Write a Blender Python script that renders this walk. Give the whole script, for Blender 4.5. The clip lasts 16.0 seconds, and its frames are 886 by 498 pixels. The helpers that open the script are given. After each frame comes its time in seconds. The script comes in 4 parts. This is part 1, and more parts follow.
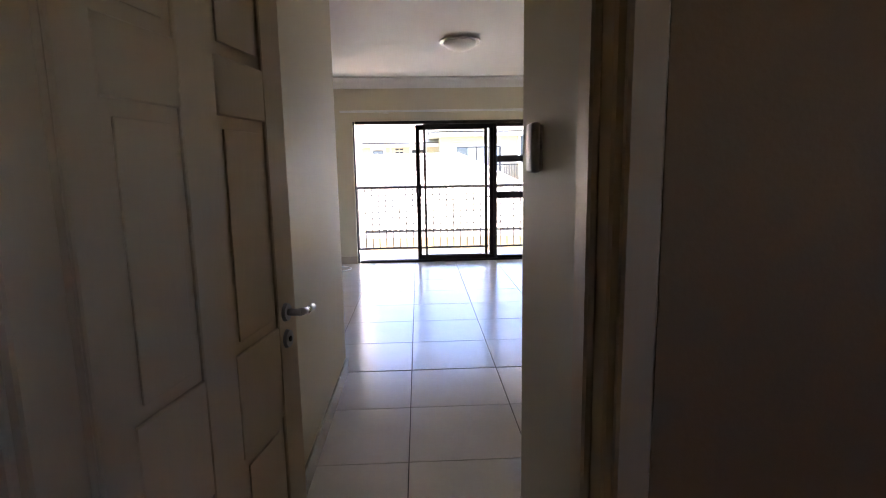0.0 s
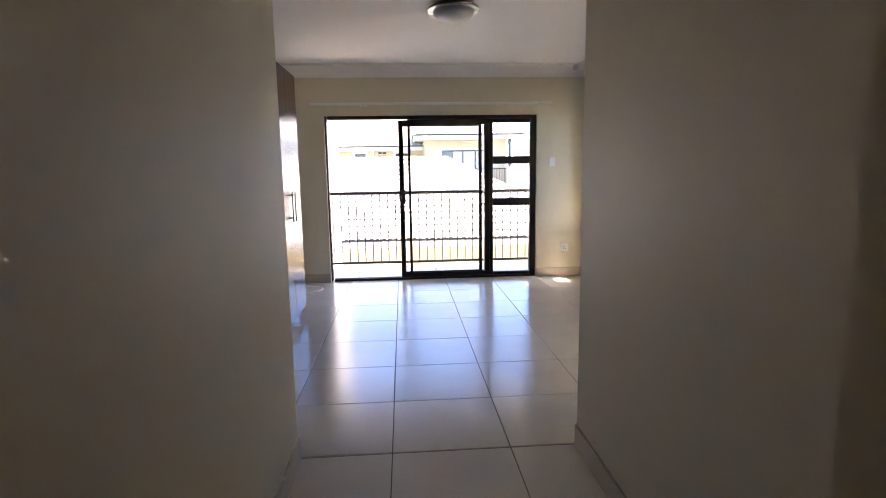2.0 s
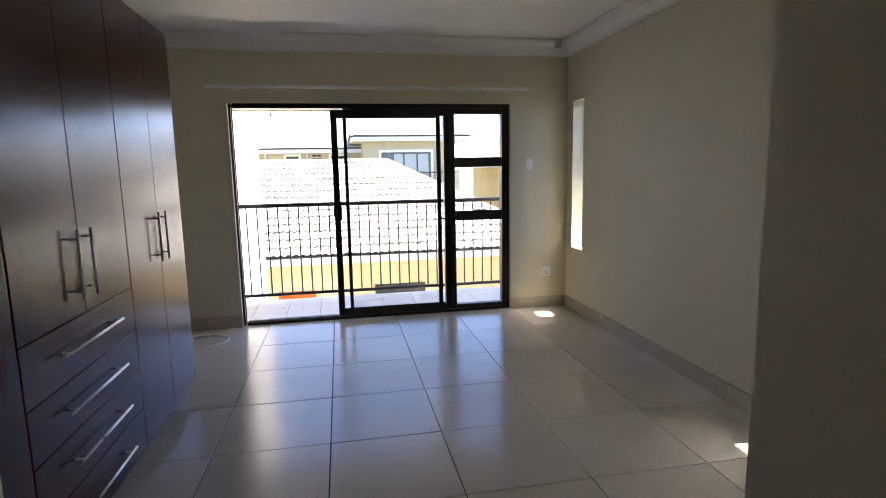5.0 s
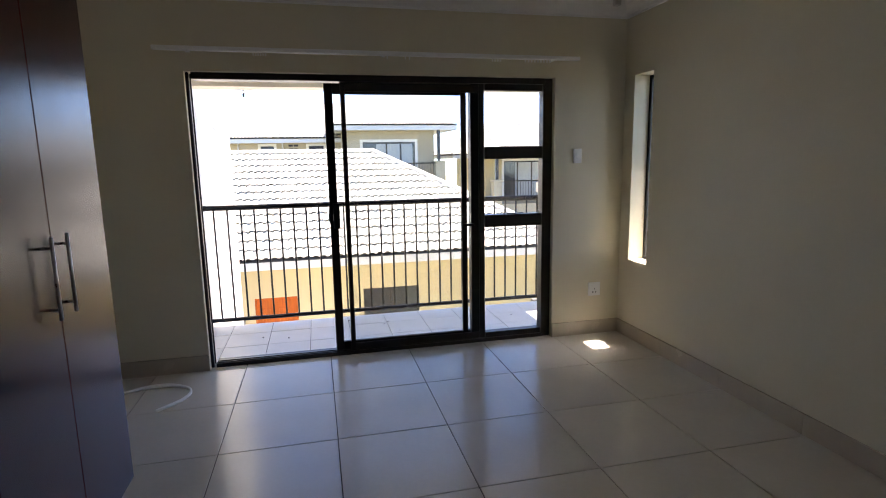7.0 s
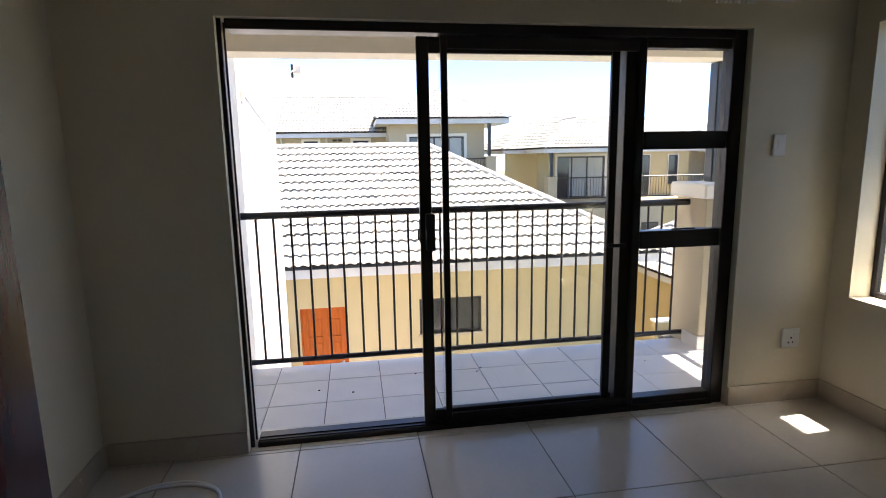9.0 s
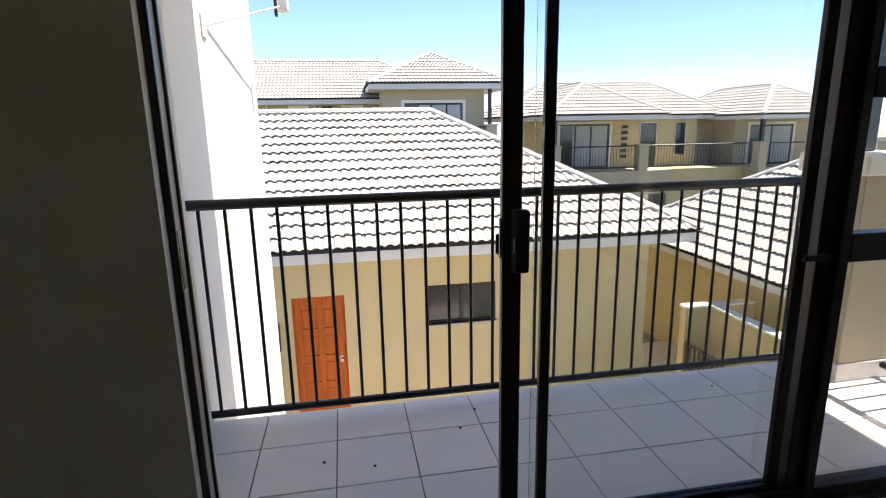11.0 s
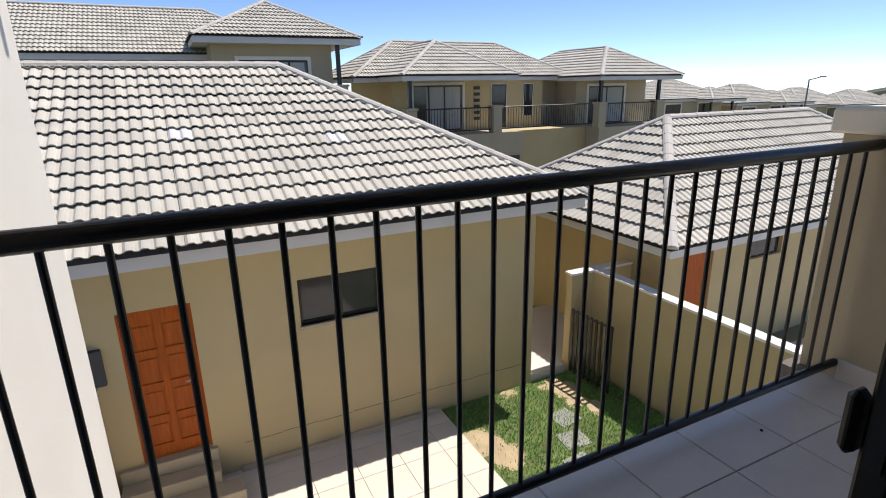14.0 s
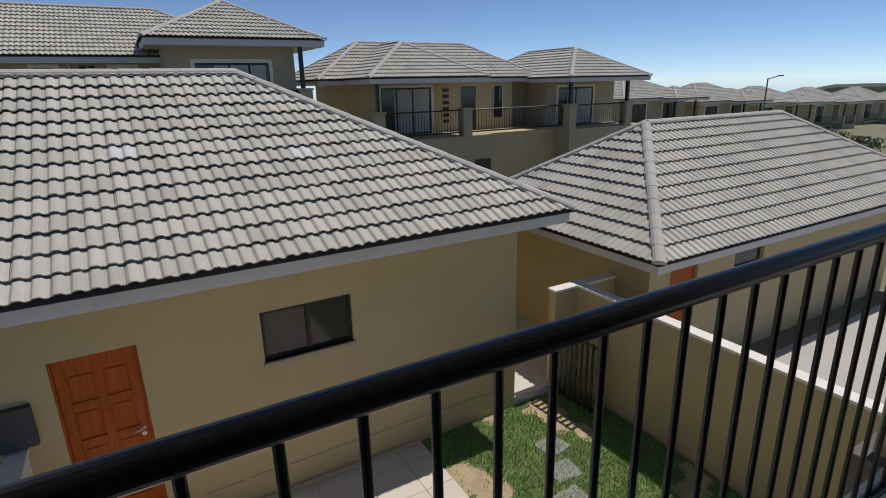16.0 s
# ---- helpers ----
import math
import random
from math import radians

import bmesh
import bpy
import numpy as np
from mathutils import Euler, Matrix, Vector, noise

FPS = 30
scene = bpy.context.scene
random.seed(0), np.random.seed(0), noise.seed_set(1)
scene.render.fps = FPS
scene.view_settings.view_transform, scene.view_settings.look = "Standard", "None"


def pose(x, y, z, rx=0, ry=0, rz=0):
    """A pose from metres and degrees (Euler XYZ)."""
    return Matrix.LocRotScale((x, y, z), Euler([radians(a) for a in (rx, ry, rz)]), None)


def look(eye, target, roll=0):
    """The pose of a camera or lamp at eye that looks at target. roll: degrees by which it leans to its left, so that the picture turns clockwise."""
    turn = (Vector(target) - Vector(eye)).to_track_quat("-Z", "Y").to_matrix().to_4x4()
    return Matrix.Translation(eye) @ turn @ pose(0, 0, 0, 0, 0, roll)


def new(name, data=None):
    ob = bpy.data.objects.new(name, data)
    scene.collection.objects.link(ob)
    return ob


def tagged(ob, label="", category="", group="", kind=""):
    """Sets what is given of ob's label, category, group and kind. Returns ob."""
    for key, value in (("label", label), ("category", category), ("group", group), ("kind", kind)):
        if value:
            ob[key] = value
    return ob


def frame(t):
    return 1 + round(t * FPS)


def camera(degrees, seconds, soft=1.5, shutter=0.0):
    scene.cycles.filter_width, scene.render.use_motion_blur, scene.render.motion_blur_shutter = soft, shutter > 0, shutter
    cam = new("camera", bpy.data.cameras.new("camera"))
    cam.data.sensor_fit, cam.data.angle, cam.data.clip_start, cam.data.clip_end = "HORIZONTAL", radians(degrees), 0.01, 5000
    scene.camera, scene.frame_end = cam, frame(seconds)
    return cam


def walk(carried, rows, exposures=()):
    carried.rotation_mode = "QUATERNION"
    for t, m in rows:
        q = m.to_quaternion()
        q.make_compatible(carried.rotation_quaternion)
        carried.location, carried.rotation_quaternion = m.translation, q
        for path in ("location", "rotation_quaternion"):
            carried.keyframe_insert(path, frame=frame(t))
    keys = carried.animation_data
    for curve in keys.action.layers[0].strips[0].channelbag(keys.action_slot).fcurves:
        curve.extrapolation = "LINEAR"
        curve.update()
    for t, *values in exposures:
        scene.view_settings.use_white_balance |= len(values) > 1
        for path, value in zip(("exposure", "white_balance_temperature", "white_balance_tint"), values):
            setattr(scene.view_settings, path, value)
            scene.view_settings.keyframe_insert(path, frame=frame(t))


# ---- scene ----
cam = camera(78.9, 16.0, soft=1.0)
PATH = [
    (0, (0.946, 0.252, 1.473), (1.03, 2.225, 1.16), -1.0),
    (0.5, (0.917, 0.525, 1.484), (1.017, 2.498, 1.176), -0.6),
    (1, (0.926, 0.825, 1.465), (1.04, 2.799, 1.162), -0.7),
    (1.5, (0.94, 1.106, 1.455), (1.056, 3.08, 1.152), -0.9),
    (2, (0.952, 1.391, 1.436), (1.095, 3.364, 1.14), -0.9),
    (2.5, (0.944, 1.622, 1.443), (1.193, 3.584, 1.143), -0.8),
    (3, (0.992, 1.926, 1.452), (1.275, 3.884, 1.16), -1.1),
    (3.5, (1.014, 2.172, 1.441), (1.3, 4.13, 1.153), -1.2),
    (4, (0.981, 2.445, 1.455), (1.286, 4.4, 1.165), -1.2),
    (4.5, (0.955, 2.732, 1.461), (1.307, 4.679, 1.172), -1.1),
    (5, (0.976, 3.007, 1.455), (1.341, 4.952, 1.166), -1.1),
    (7.5, (0.784, 4.657, 1.492), (1.24, 6.576, 1.163), -1.0),
    (8, (0.758, 5.048, 1.502), (1.161, 6.979, 1.175), -1.1),
    (8.5, (0.681, 5.332, 1.476), (1.008, 7.277, 1.146), -1.1),
    (9, (0.588, 5.643, 1.463), (0.901, 7.59, 1.127), -1.0),
    (10, (0.553, 6.314, 1.45), (0.859, 8.258, 1.094), -1.1),
    (12.5, (0.33, 7.598, 1.379), (0.877, 9.434, 0.805), -1.0),
    (13, (0.346, 7.846, 1.375), (0.994, 9.648, 0.798), -1.0),
    (13.5, (0.392, 8.007, 1.366), (1.137, 9.77, 0.787), -1.0),
    (14, (0.398, 8.201, 1.361), (1.251, 9.915, 0.782), -1.0),
    (14.5, (0.431, 8.359, 1.353), (1.357, 10.034, 0.772), -0.9),
    (15, (0.52, 8.525, 1.377), (1.464, 10.19, 0.797), -1.0),
    (15.5, (0.586, 8.644, 1.431), (1.534, 10.307, 0.851), -1.1),
    (16, (0.615, 8.834, 1.495), (1.567, 10.493, 0.911), -1.3),
]
EXPO = [(0, 4.75, 7050, 25), (1, 4.7, 7050, 25), (2, 4.4, 7000, 24), (3.5, 3.85, 6900, 20), (5, 3.52, 6900, 18), (7.5, 2.92, 6850, 17), (9, 2.55, 6850, 17), (10.2, 2.17, 6850, 15), (12.3, 1.7, 6850, 15), (13.2, 1.55, 6850, 15), (13.8, 1.03, 6650, 13), (14.3, 0.43, 6550, 12), (15, 0.11, 6500, 11), (16, -0.09, 6450, 11)]
walk(cam, [(t, look(eye, target, roll)) for t, eye, target, roll in PATH], EXPO)

# ---- daylight: a high sun that shines along -x ----
SUN = Vector((-1.03, -0.04, -2.45)).normalized()
world = bpy.data.worlds.new("sky")
scene.world = world
world.use_nodes = True
_n, _l = world.node_tree.nodes, world.node_tree.links
sky = _n.new("ShaderNodeTexSky")
sky.sky_type, sky.sun_disc = "NISHITA", False
sky.sun_elevation = math.asin(-SUN.z)
sky.sun_rotation = math.atan2(-SUN.x, -SUN.y)
sky.air_density, sky.dust_density, sky.ozone_density = 0.65, 0.0, 4.0
sky.altitude = 2500
_l.new(sky.outputs["Color"], _n["Background"].inputs["Color"])
_n["Background"].inputs["Strength"].default_value = 0.115
sun = new("sun", bpy.data.lights.new("sun", "SUN"))
sun.data.energy, sun.data.angle, sun.data.color = 3.6, radians(0.53), (1.0, 0.96, 0.91)
sun.matrix_world = look((20, 5, 40), Vector((20, 5, 40)) + SUN)


# ---- materials ----
def material(name, colour, rough=0.6, metal=0.0, vary=0.12, scale=6.0, fine=60.0, bump=0.1, dark=None, random_piece=0.0, spec=0.5, coat=0.0, stretch=None, depth=0.004):
    """A surface with large stains, fine grain, roughness changes and relief, in metres."""
    m = bpy.data.materials.new(name)
    m.use_nodes = True
    nt = m.node_tree
    b = nt.nodes["Principled BSDF"]
    b.inputs["Metallic"].default_value = metal
    b.inputs["Specular IOR Level"].default_value = spec
    b.inputs["Coat Weight"].default_value = coat
    b.inputs["Coat Roughness"].default_value = 0.08
    tc = nt.nodes.new("ShaderNodeTexCoord")
    mp = nt.nodes.new("ShaderNodeMapping")
    if stretch:
        mp.inputs["Scale"].default_value = stretch
    nt.links.new(tc.outputs["Object"], mp.inputs["Vector"])
    n1 = nt.nodes.new("ShaderNodeTexNoise")
    n1.inputs["Scale"].default_value, n1.inputs["Detail"].default_value = scale, 4
    n2 = nt.nodes.new("ShaderNodeTexNoise")
    n2.inputs["Scale"].default_value, n2.inputs["Detail"].default_value = fine, 3
    for n in (n1, n2):
        nt.links.new(mp.outputs["Vector"], n.inputs["Vector"])
    mix = nt.nodes.new("ShaderNodeMath")
    mix.operation = "MULTIPLY_ADD"
    nt.links.new(n2.outputs["Fac"], mix.inputs[0])
    mix.inputs[1].default_value = 0.4
    nt.links.new(n1.outputs["Fac"], mix.inputs[2])
    fac = mix
    if random_piece:
        oi = nt.nodes.new("ShaderNodeObjectInfo")
        geo = nt.nodes.new("ShaderNodeNewGeometry")
        add = nt.nodes.new("ShaderNodeMath")
        add.operation = "ADD"
        nt.links.new(oi.outputs["Random"], add.inputs[0])
        nt.links.new(geo.outputs["Random Per Island"], add.inputs[1])
        fr = nt.nodes.new("ShaderNodeMath")
        fr.operation = "FRACT"
        nt.links.new(add.outputs[0], fr.inputs[0])
        ma = nt.nodes.new("ShaderNodeMath")
        ma.operation = "MULTIPLY_ADD"
        nt.links.new(fr.outputs[0], ma.inputs[0])
        ma.inputs[1].default_value = random_piece
        nt.links.new(mix.outputs[0], ma.inputs[2])
        fac = ma
    ramp = nt.nodes.new("ShaderNodeValToRGB")
    c = Vector(colour)
    d = Vector(dark) if dark else c * (1 - vary)
    l = c * (1 + vary * 0.6)
    ramp.color_ramp.elements[0].position, ramp.color_ramp.elements[1].position = 0.4, 1.0 + random_piece * 0.6
    ramp.color_ramp.elements[0].color = (*d, 1)
    ramp.color_ramp.elements[1].color = (*[min(v, 0.95) for v in l], 1)
    nt.links.new(fac.outputs[0], ramp.inputs["Fac"])
    nt.links.new(ramp.outputs["Color"], b.inputs["Base Color"])
    rr = nt.nodes.new("ShaderNodeMapRange")
    rr.inputs["To Min"].default_value, rr.inputs["To Max"].default_value = max(0.02, rough * 0.85), min(1, rough * 1.2)
    nt.links.new(n1.outputs["Fac"], rr.inputs["Value"])
    nt.links.new(rr.outputs["Result"], b.inputs["Roughness"])
    if bump:
        bp = nt.nodes.new("ShaderNodeBump")
        bp.inputs["Strength"].default_value, bp.inputs["Distance"].default_value = bump, depth
        nt.links.new(n2.outputs["Fac"], bp.inputs["Height"])
        nt.links.new(bp.outputs["Normal"], b.inputs["Normal"])
    return m


def glass_material():
    m = bpy.data.materials.new("window_glass")
    m.use_nodes = True
    b = m.node_tree.nodes["Principled BSDF"]
    b.inputs["Base Color"].default_value = (0.96, 0.98, 0.97, 1)
    b.inputs["Roughness"].default_value = 0.01
    b.inputs["IOR"].default_value = 1.45
    b.inputs["Transmission Weight"].default_value = 1.0
    return m


M_WALL = material("cream_wall_paint", (0.72, 0.66, 0.50), 0.55, vary=0.05, scale=2.5, fine=140, bump=0.12)
# Brown puts the hall's dimness into the wall colour and warms its bounce.
M_HALL = material("brown_hall_shade", (0.36, 0.235, 0.125), 0.7, vary=0.08, scale=2.5, fine=120, bump=0.15)
M_CEIL = material("ceiling_paint", (0.88, 0.87, 0.85), 0.75, vary=0.03, scale=1.5, fine=90, bump=0.05)
M_FLOOR = material("cream_floor_tile", (0.66, 0.61, 0.53), 0.2, vary=0.07, scale=3, fine=40, bump=0.03, random_piece=0.12, spec=0.5)
M_GROUT = material("floor_grout", (0.13, 0.115, 0.10), 0.9, vary=0.2, scale=10, fine=150, bump=0.3)
M_SKIRT = material("skirting_tile", (0.54, 0.47, 0.37), 0.25, vary=0.06, scale=4, fine=60, bump=0.03, random_piece=0.15)
M_ALU = material("bronze_aluminium", (0.022, 0.018, 0.017), 0.35, metal=0.3, vary=0.25, scale=8, fine=200, bump=0.03)
# Beige base colour stands for light reflected in the bronze jamb channel.
M_ALU_LIT = material("lit_bronze_channel", (0.45, 0.38, 0.28), 0.4, metal=0.0, vary=0.2, scale=8, fine=150, bump=0.03)
M_GLASS = glass_material()
M_RAIL = material("black_steel_paint", (0.012, 0.011, 0.013), 0.32, vary=0.3, scale=12, fine=180, bump=0.08)
M_WOOD = material("mahogany_wood", (0.062, 0.015, 0.010), 0.22, vary=0.18, scale=3, fine=40, bump=0.012, stretch=(5, 5, 0.6), spec=0.38)
M_STEEL = material("brushed_steel", (0.55, 0.55, 0.56), 0.28, metal=1.0, vary=0.12, scale=20, fine=300, bump=0.05)
M_DOOR = material("cream_door_paint", (0.72, 0.58, 0.40), 0.35, vary=0.05, scale=3, fine=80, bump=0.08, stretch=(1, 1, 0.2))
M_PLASTIC = material("white_plastic", (0.85, 0.85, 0.83), 0.35, vary=0.03, scale=20, fine=100, bump=0.02)
M_EXT = material("yellow_plaster", (0.485, 0.388, 0.212), 0.85, vary=0.10, scale=0.9, fine=120, bump=0.35)
M_EXT2 = material("beige_plaster", (0.42, 0.355, 0.245), 0.85, vary=0.08, scale=0.8, fine=100, bump=0.3)
M_WHITE = material("white_plaster", (0.74, 0.70, 0.62), 0.8, vary=0.06, scale=1.2, fine=110, bump=0.25)
M_FASCIA = material("fascia_board", (0.60, 0.59, 0.57), 0.6, vary=0.1, scale=2, fine=60, bump=0.1)
M_ROOF = material("grey_roof_tile", (0.415, 0.39, 0.335), 0.75, vary=0.25, scale=1.4, fine=70, bump=0.4, random_piece=0.35)
M_UNDER = material("roof_underlay", (0.10, 0.09, 0.085), 0.9, vary=0.2, bump=0.1)
M_BALC = material("balcony_tile", (0.62, 0.58, 0.53), 0.4, vary=0.1, scale=3, fine=50, bump=0.05, random_piece=0.12)
M_ORANGE = material("orange_wood", (0.40, 0.085, 0.005), 0.5, vary=0.35, scale=4, fine=50, bump=0.12, stretch=(8, 8, 0.8), spec=0.25)
M_DARKGLASS = material("dark_window_glass", (0.03, 0.032, 0.035), 0.08, vary=0.2, bump=0.0)
M_GROUND = material("dry_ground", (0.19, 0.18, 0.10), 0.95, vary=0.25, scale=0.4, fine=20, bump=0.4)
M_PAVE = material("yard_paving", (0.55, 0.51, 0.45), 0.85, vary=0.12, scale=1.5, fine=40, bump=0.2, random_piece=0.15)
M_GRASS = material("lawn_soil", (0.13, 0.16, 0.05), 0.95, vary=0.5, scale=3, fine=60, bump=0.6)


# ---- mesh helpers ----
def box(bm, x0, x1, y0, y1, z0, z1):
    vs = [bm.verts.new(p) for p in ((x0, y0, z0), (x1, y0, z0), (x1, y1, z0), (x0, y1, z0), (x0, y0, z1), (x1, y0, z1), (x1, y1, z1), (x0, y1, z1))]
    for f in ((3, 2, 1, 0), (4, 5, 6, 7), (0, 1, 5, 4), (1, 2, 6, 5), (2, 3, 7, 6), (3, 0, 4, 7)):
        bm.faces.new([vs[i] for i in f])
    return bm


def boxes(*dims, bevel=0.0, segments=1):
    bm = bmesh.new()
    for d in dims:
        box(bm, *d)
    if bevel:
        bmesh.ops.bevel(bm, geom=bm.edges[:], offset=bevel, segments=segments, profile=0.6, affect="EDGES", clamp_overlap=True)
    return bm


def tube(bm, a, b, r, n=10, r2=None):
    a, b = Vector(a), Vector(b)
    d = b - a
    q = d.to_track_quat("Z", "Y").to_matrix().to_4x4()
    bmesh.ops.create_cone(bm, cap_ends=True, segments=n, radius1=r, radius2=r if r2 is None else r2, depth=d.length, matrix=Matrix.Translation((a + b) / 2) @ q)
    return bm


def part(name, bm, mat, parent=None, label="", smooth=False):
    me = bpy.data.meshes.new(name)
    bmesh.ops.recalc_face_normals(bm, faces=bm.faces[:])
    bm.to_mesh(me)
    bm.free()
    me.materials.append(mat)
    if smooth:
        for p in me.polygons:
            p.use_smooth = True
    ob = new(name, me)
    if parent:
        ob.parent = parent
    if label:
        ob["label"] = label
    return ob


def empty(name, loc=(0, 0, 0)):
    ob = new(name)
    ob.location = loc
    ob.empty_display_size = 0.1
    return ob


def structure(name, bm, mat, label, category):
    return tagged(part(name, bm, mat), label, category, kind="structure")


# ---- plan ----
XL, XR = -0.67, 3.29          # side walls of the room
YB, YF = 3.97, 8.30           # back and front wall of the room
YO = 8.53                     # outer face of the front wall
CL, CR, CN = 0.395, 1.82, 1.225   # passage walls, and the nearer right wall
CEIL = 2.70
OPW, OPH = 2.68, 2.10         # sliding door opening
RY = 9.45                     # balcony railing
GZ = -3.72                    # yard level
SLITS = [(7.92, 8.165), (5.13, 5.375)]
SZ0, SZ1 = 0.65, 2.11

# front wall
structure("wall_front", boxes((XL - 0.23, 0.0, YF, YO, -0.3, 3.2), (OPW, XR + 0.23, YF, YO, -0.3, 3.2), (0.0, OPW, YF, YO, OPH, 3.2)), M_WALL, "cream painted plaster wall around the sliding door", "wall")
dims, y = [], YB - 0.01
for a, b in sorted(SLITS):
    dims += [(XR, XR + 0.23, y, a, -0.3, 3.2), (XR, XR + 0.23, a, b, -0.3, SZ0), (XR, XR + 0.23, a, b, SZ1, 3.2)]
    y = b
dims += [(XR, XR + 0.23, y, YF, -0.3, 3.2)]
structure("wall_right", boxes(*dims), M_WALL, "cream painted plaster wall with narrow windows", "wall")
structure("wall_left", boxes((XL - 0.23, XL, YB, YF, -0.3, 3.2)), M_WALL, "cream painted plaster wall beside the wardrobe", "wall")
structure("wall_passage_left", boxes((XL - 0.23, CL, 0.93, YB, -0.3, 3.2)), M_WALL, "cream painted plaster wall of the entrance passage", "wall")
structure("wall_passage_right", boxes((CR, XR + 0.23, 1.695, YB - 0.01, -0.3, 3.2), (CN, XR + 0.23, 0.93, 1.695, -0.3, 3.2)), M_WALL, "cream painted plaster wall of the entrance passage", "wall")
structure("wall_above_door", boxes((CL, CN, 0.93, 1.10, 2.07, 3.2)), M_WALL, "cream painted plaster above the entrance door", "wall")
# Unseen hall walls, with an added opening at XR that lets in daylight.
structure("wall_back", boxes((XL - 0.23, XR + 0.23, -2.0, -1.8, -0.3, 3.2), (XL - 0.23, XL, -1.8, 0.93, -0.3, 3.2), (XR, XR + 0.23, -1.8, -1.05, -0.3, 3.2), (XR, XR + 0.23, -0.6, 0.93, -0.3, 3.2), (XR, XR + 0.23, -1.05, -0.6, -0.3, 1.4), (XR, XR + 0.23, -1.05, -0.6, 1.95, 3.2)), M_HALL, "outer hall walls browned for shade and warm bounce, with an added opening", "wall")
# Slab over the hall face of the passage wall, shade put into its colour.
structure("wall_hall", boxes((CN + 0.022, XR, 0.905, 0.928, -0.006, CEIL - 0.002)), M_HALL, "outer hall wall with shade put into its brown colour", "wall")
structure("ceiling", boxes((XL, XR, -1.8, YF, CEIL, CEIL + 0.15)), M_CEIL, "white painted plasterboard ceiling", "ceiling")
structure("floor", boxes((XL, XR, -1.8, YF, -0.30, -0.006), (0, OPW, YF, YO, -0.30, -0.006)), M_GROUT, "cream ceramic floor with dark grout joints", "floor")

# cornice: a coved plaster profile round the room
def sweep(profile, a, b, flip):
    """Extrude a (distance from wall, height) profile from a to b; flip gives the side."""
    bm = bmesh.new()
    a, b = Vector(a), Vector(b)
    d = (b - a).normalized()
    side = Vector((-d.y, d.x, 0)) * flip
    rings = [[bm.verts.new(p + side * u + Vector((0, 0, v))) for u, v in profile] for p in (a, b)]
    n = len(profile)
    for i in range(n):
        bm.faces.new((rings[0][i], rings[0][(i + 1) % n], rings[1][(i + 1) % n], rings[1][i]))
    bm.faces.new(rings[0])
    bm.faces.new(rings[1][::-1])
    return bm


COVE = [(0.0, -0.145), (0.012, -0.145), (0.012, -0.13), (0.02, -0.128), (0.026, -0.10), (0.045, -0.06), (0.075, -0.035), (0.10, -0.026), (0.103, -0.018), (0.12, -0.018), (0.12, 0.0), (0.0, 0.0)]
for a, b, flip in (((XL, YF, CEIL), (XR, YF, CEIL), -1), ((XR, YF - 0.0, CEIL), (XR, YB, CEIL), -1), ((XL, YB, CEIL), (XL, YF, CEIL), -1), ((CR, YB - 0.01, CEIL), (XR, YB - 0.01, CEIL), 1)):
    tagged(part("cornice", sweep(COVE, a, b, flip), M_CEIL), "white moulded plaster cornice below the ceiling", "cornice", "cornices round the room", "structure")


# ---- skirting of tile strips ----
def skirting(a, b, flip, h=0.115, t=0.012):
    a, b = Vector((*a, 0)), Vector((*b, 0))
    d = b - a
    n = max(1, round(d.length / 0.605))
    side = Vector((-d.y, d.x, 0)).normalized() * flip
    u = d.normalized()
    root = tagged(empty("skirting", a), "cream tile skirting along the wall foot", "skirting", "tile skirtings", "structure")
    for i in range(n):
        p, q = a + d * (i / n) + u * 0.0015, a + d * ((i + 1) / n) - u * 0.0015
        bm = bmesh.new()
        lo, hi = [p, q, q + side * t, p + side * t], []
        vs = [bm.verts.new(v) for v in lo] + [bm.verts.new(v + Vector((0, 0, h))) for v in lo]
        for f in ((3, 2, 1, 0), (4, 5, 6, 7), (0, 1, 5, 4), (1, 2, 6, 5), (2, 3, 7, 6), (3, 0, 4, 7)):
            bm.faces.new([vs[k] for k in f])
        bmesh.ops.translate(bm, verts=bm.verts[:], vec=-a)
        part("tile", bm, M_SKIRT, root)


skirting((OPW, YF), (XR, YF), -1)
skirting((XL, YF), (0.0, YF), -1)
skirting((XR, YF), (XR, YB), -1)
skirting((CL, 1.15), (CL, YB), -1)
skirting((CL, YB), (-0.046, YB), -1)
skirting((CR, YB - 0.01), (CR, 1.695), -1)
skirting((XR, YB - 0.01), (CR, YB - 0.01), -1)
skirting((CN, 1.695), (CN, 1.17), -1)
skirting((XL, 6.82), (XL, YF), -1)


# ---- sliding door ----
def bar(d, bevel=0.004):
    return boxes(d, bevel=bevel)


door = tagged(empty("door_1", (0, 8.40, 0)), "dark bronze aluminium sliding door standing half open", "sliding door", kind="structure")


def dpart(name, d, mat=M_ALU, parent=None, label="", bevel=0.004):
    bm = boxes(d, bevel=bevel) if bevel else boxes(d)
    bmesh.ops.translate(bm, verts=bm.verts[:], vec=(0, -8.412, 0))
    return part(name, bm, mat, parent or door, label)


dpart("frame_jamb", (0.0, 0.012, 8.365, 8.435, 0, OPH), M_ALU_LIT, bevel=0.001)
dpart("jamb_lip", (0.0, 0.020, 8.355, 8.367, 0, OPH), bevel=0.002)
dpart("jamb_lip", (0.0, 0.020, 8.433, 8.445, 0, OPH), bevel=0.002)
dpart("frame_jamb", (2.602, OPW, 8.355, 8.445, 0, OPH))
dpart("frame_head", (0.035, 2.615, 8.350, 8.470, 2.055, OPH))
dpart("sill_track", (0.035, 2.615, 8.350, 8.470, -0.004, 0.028))
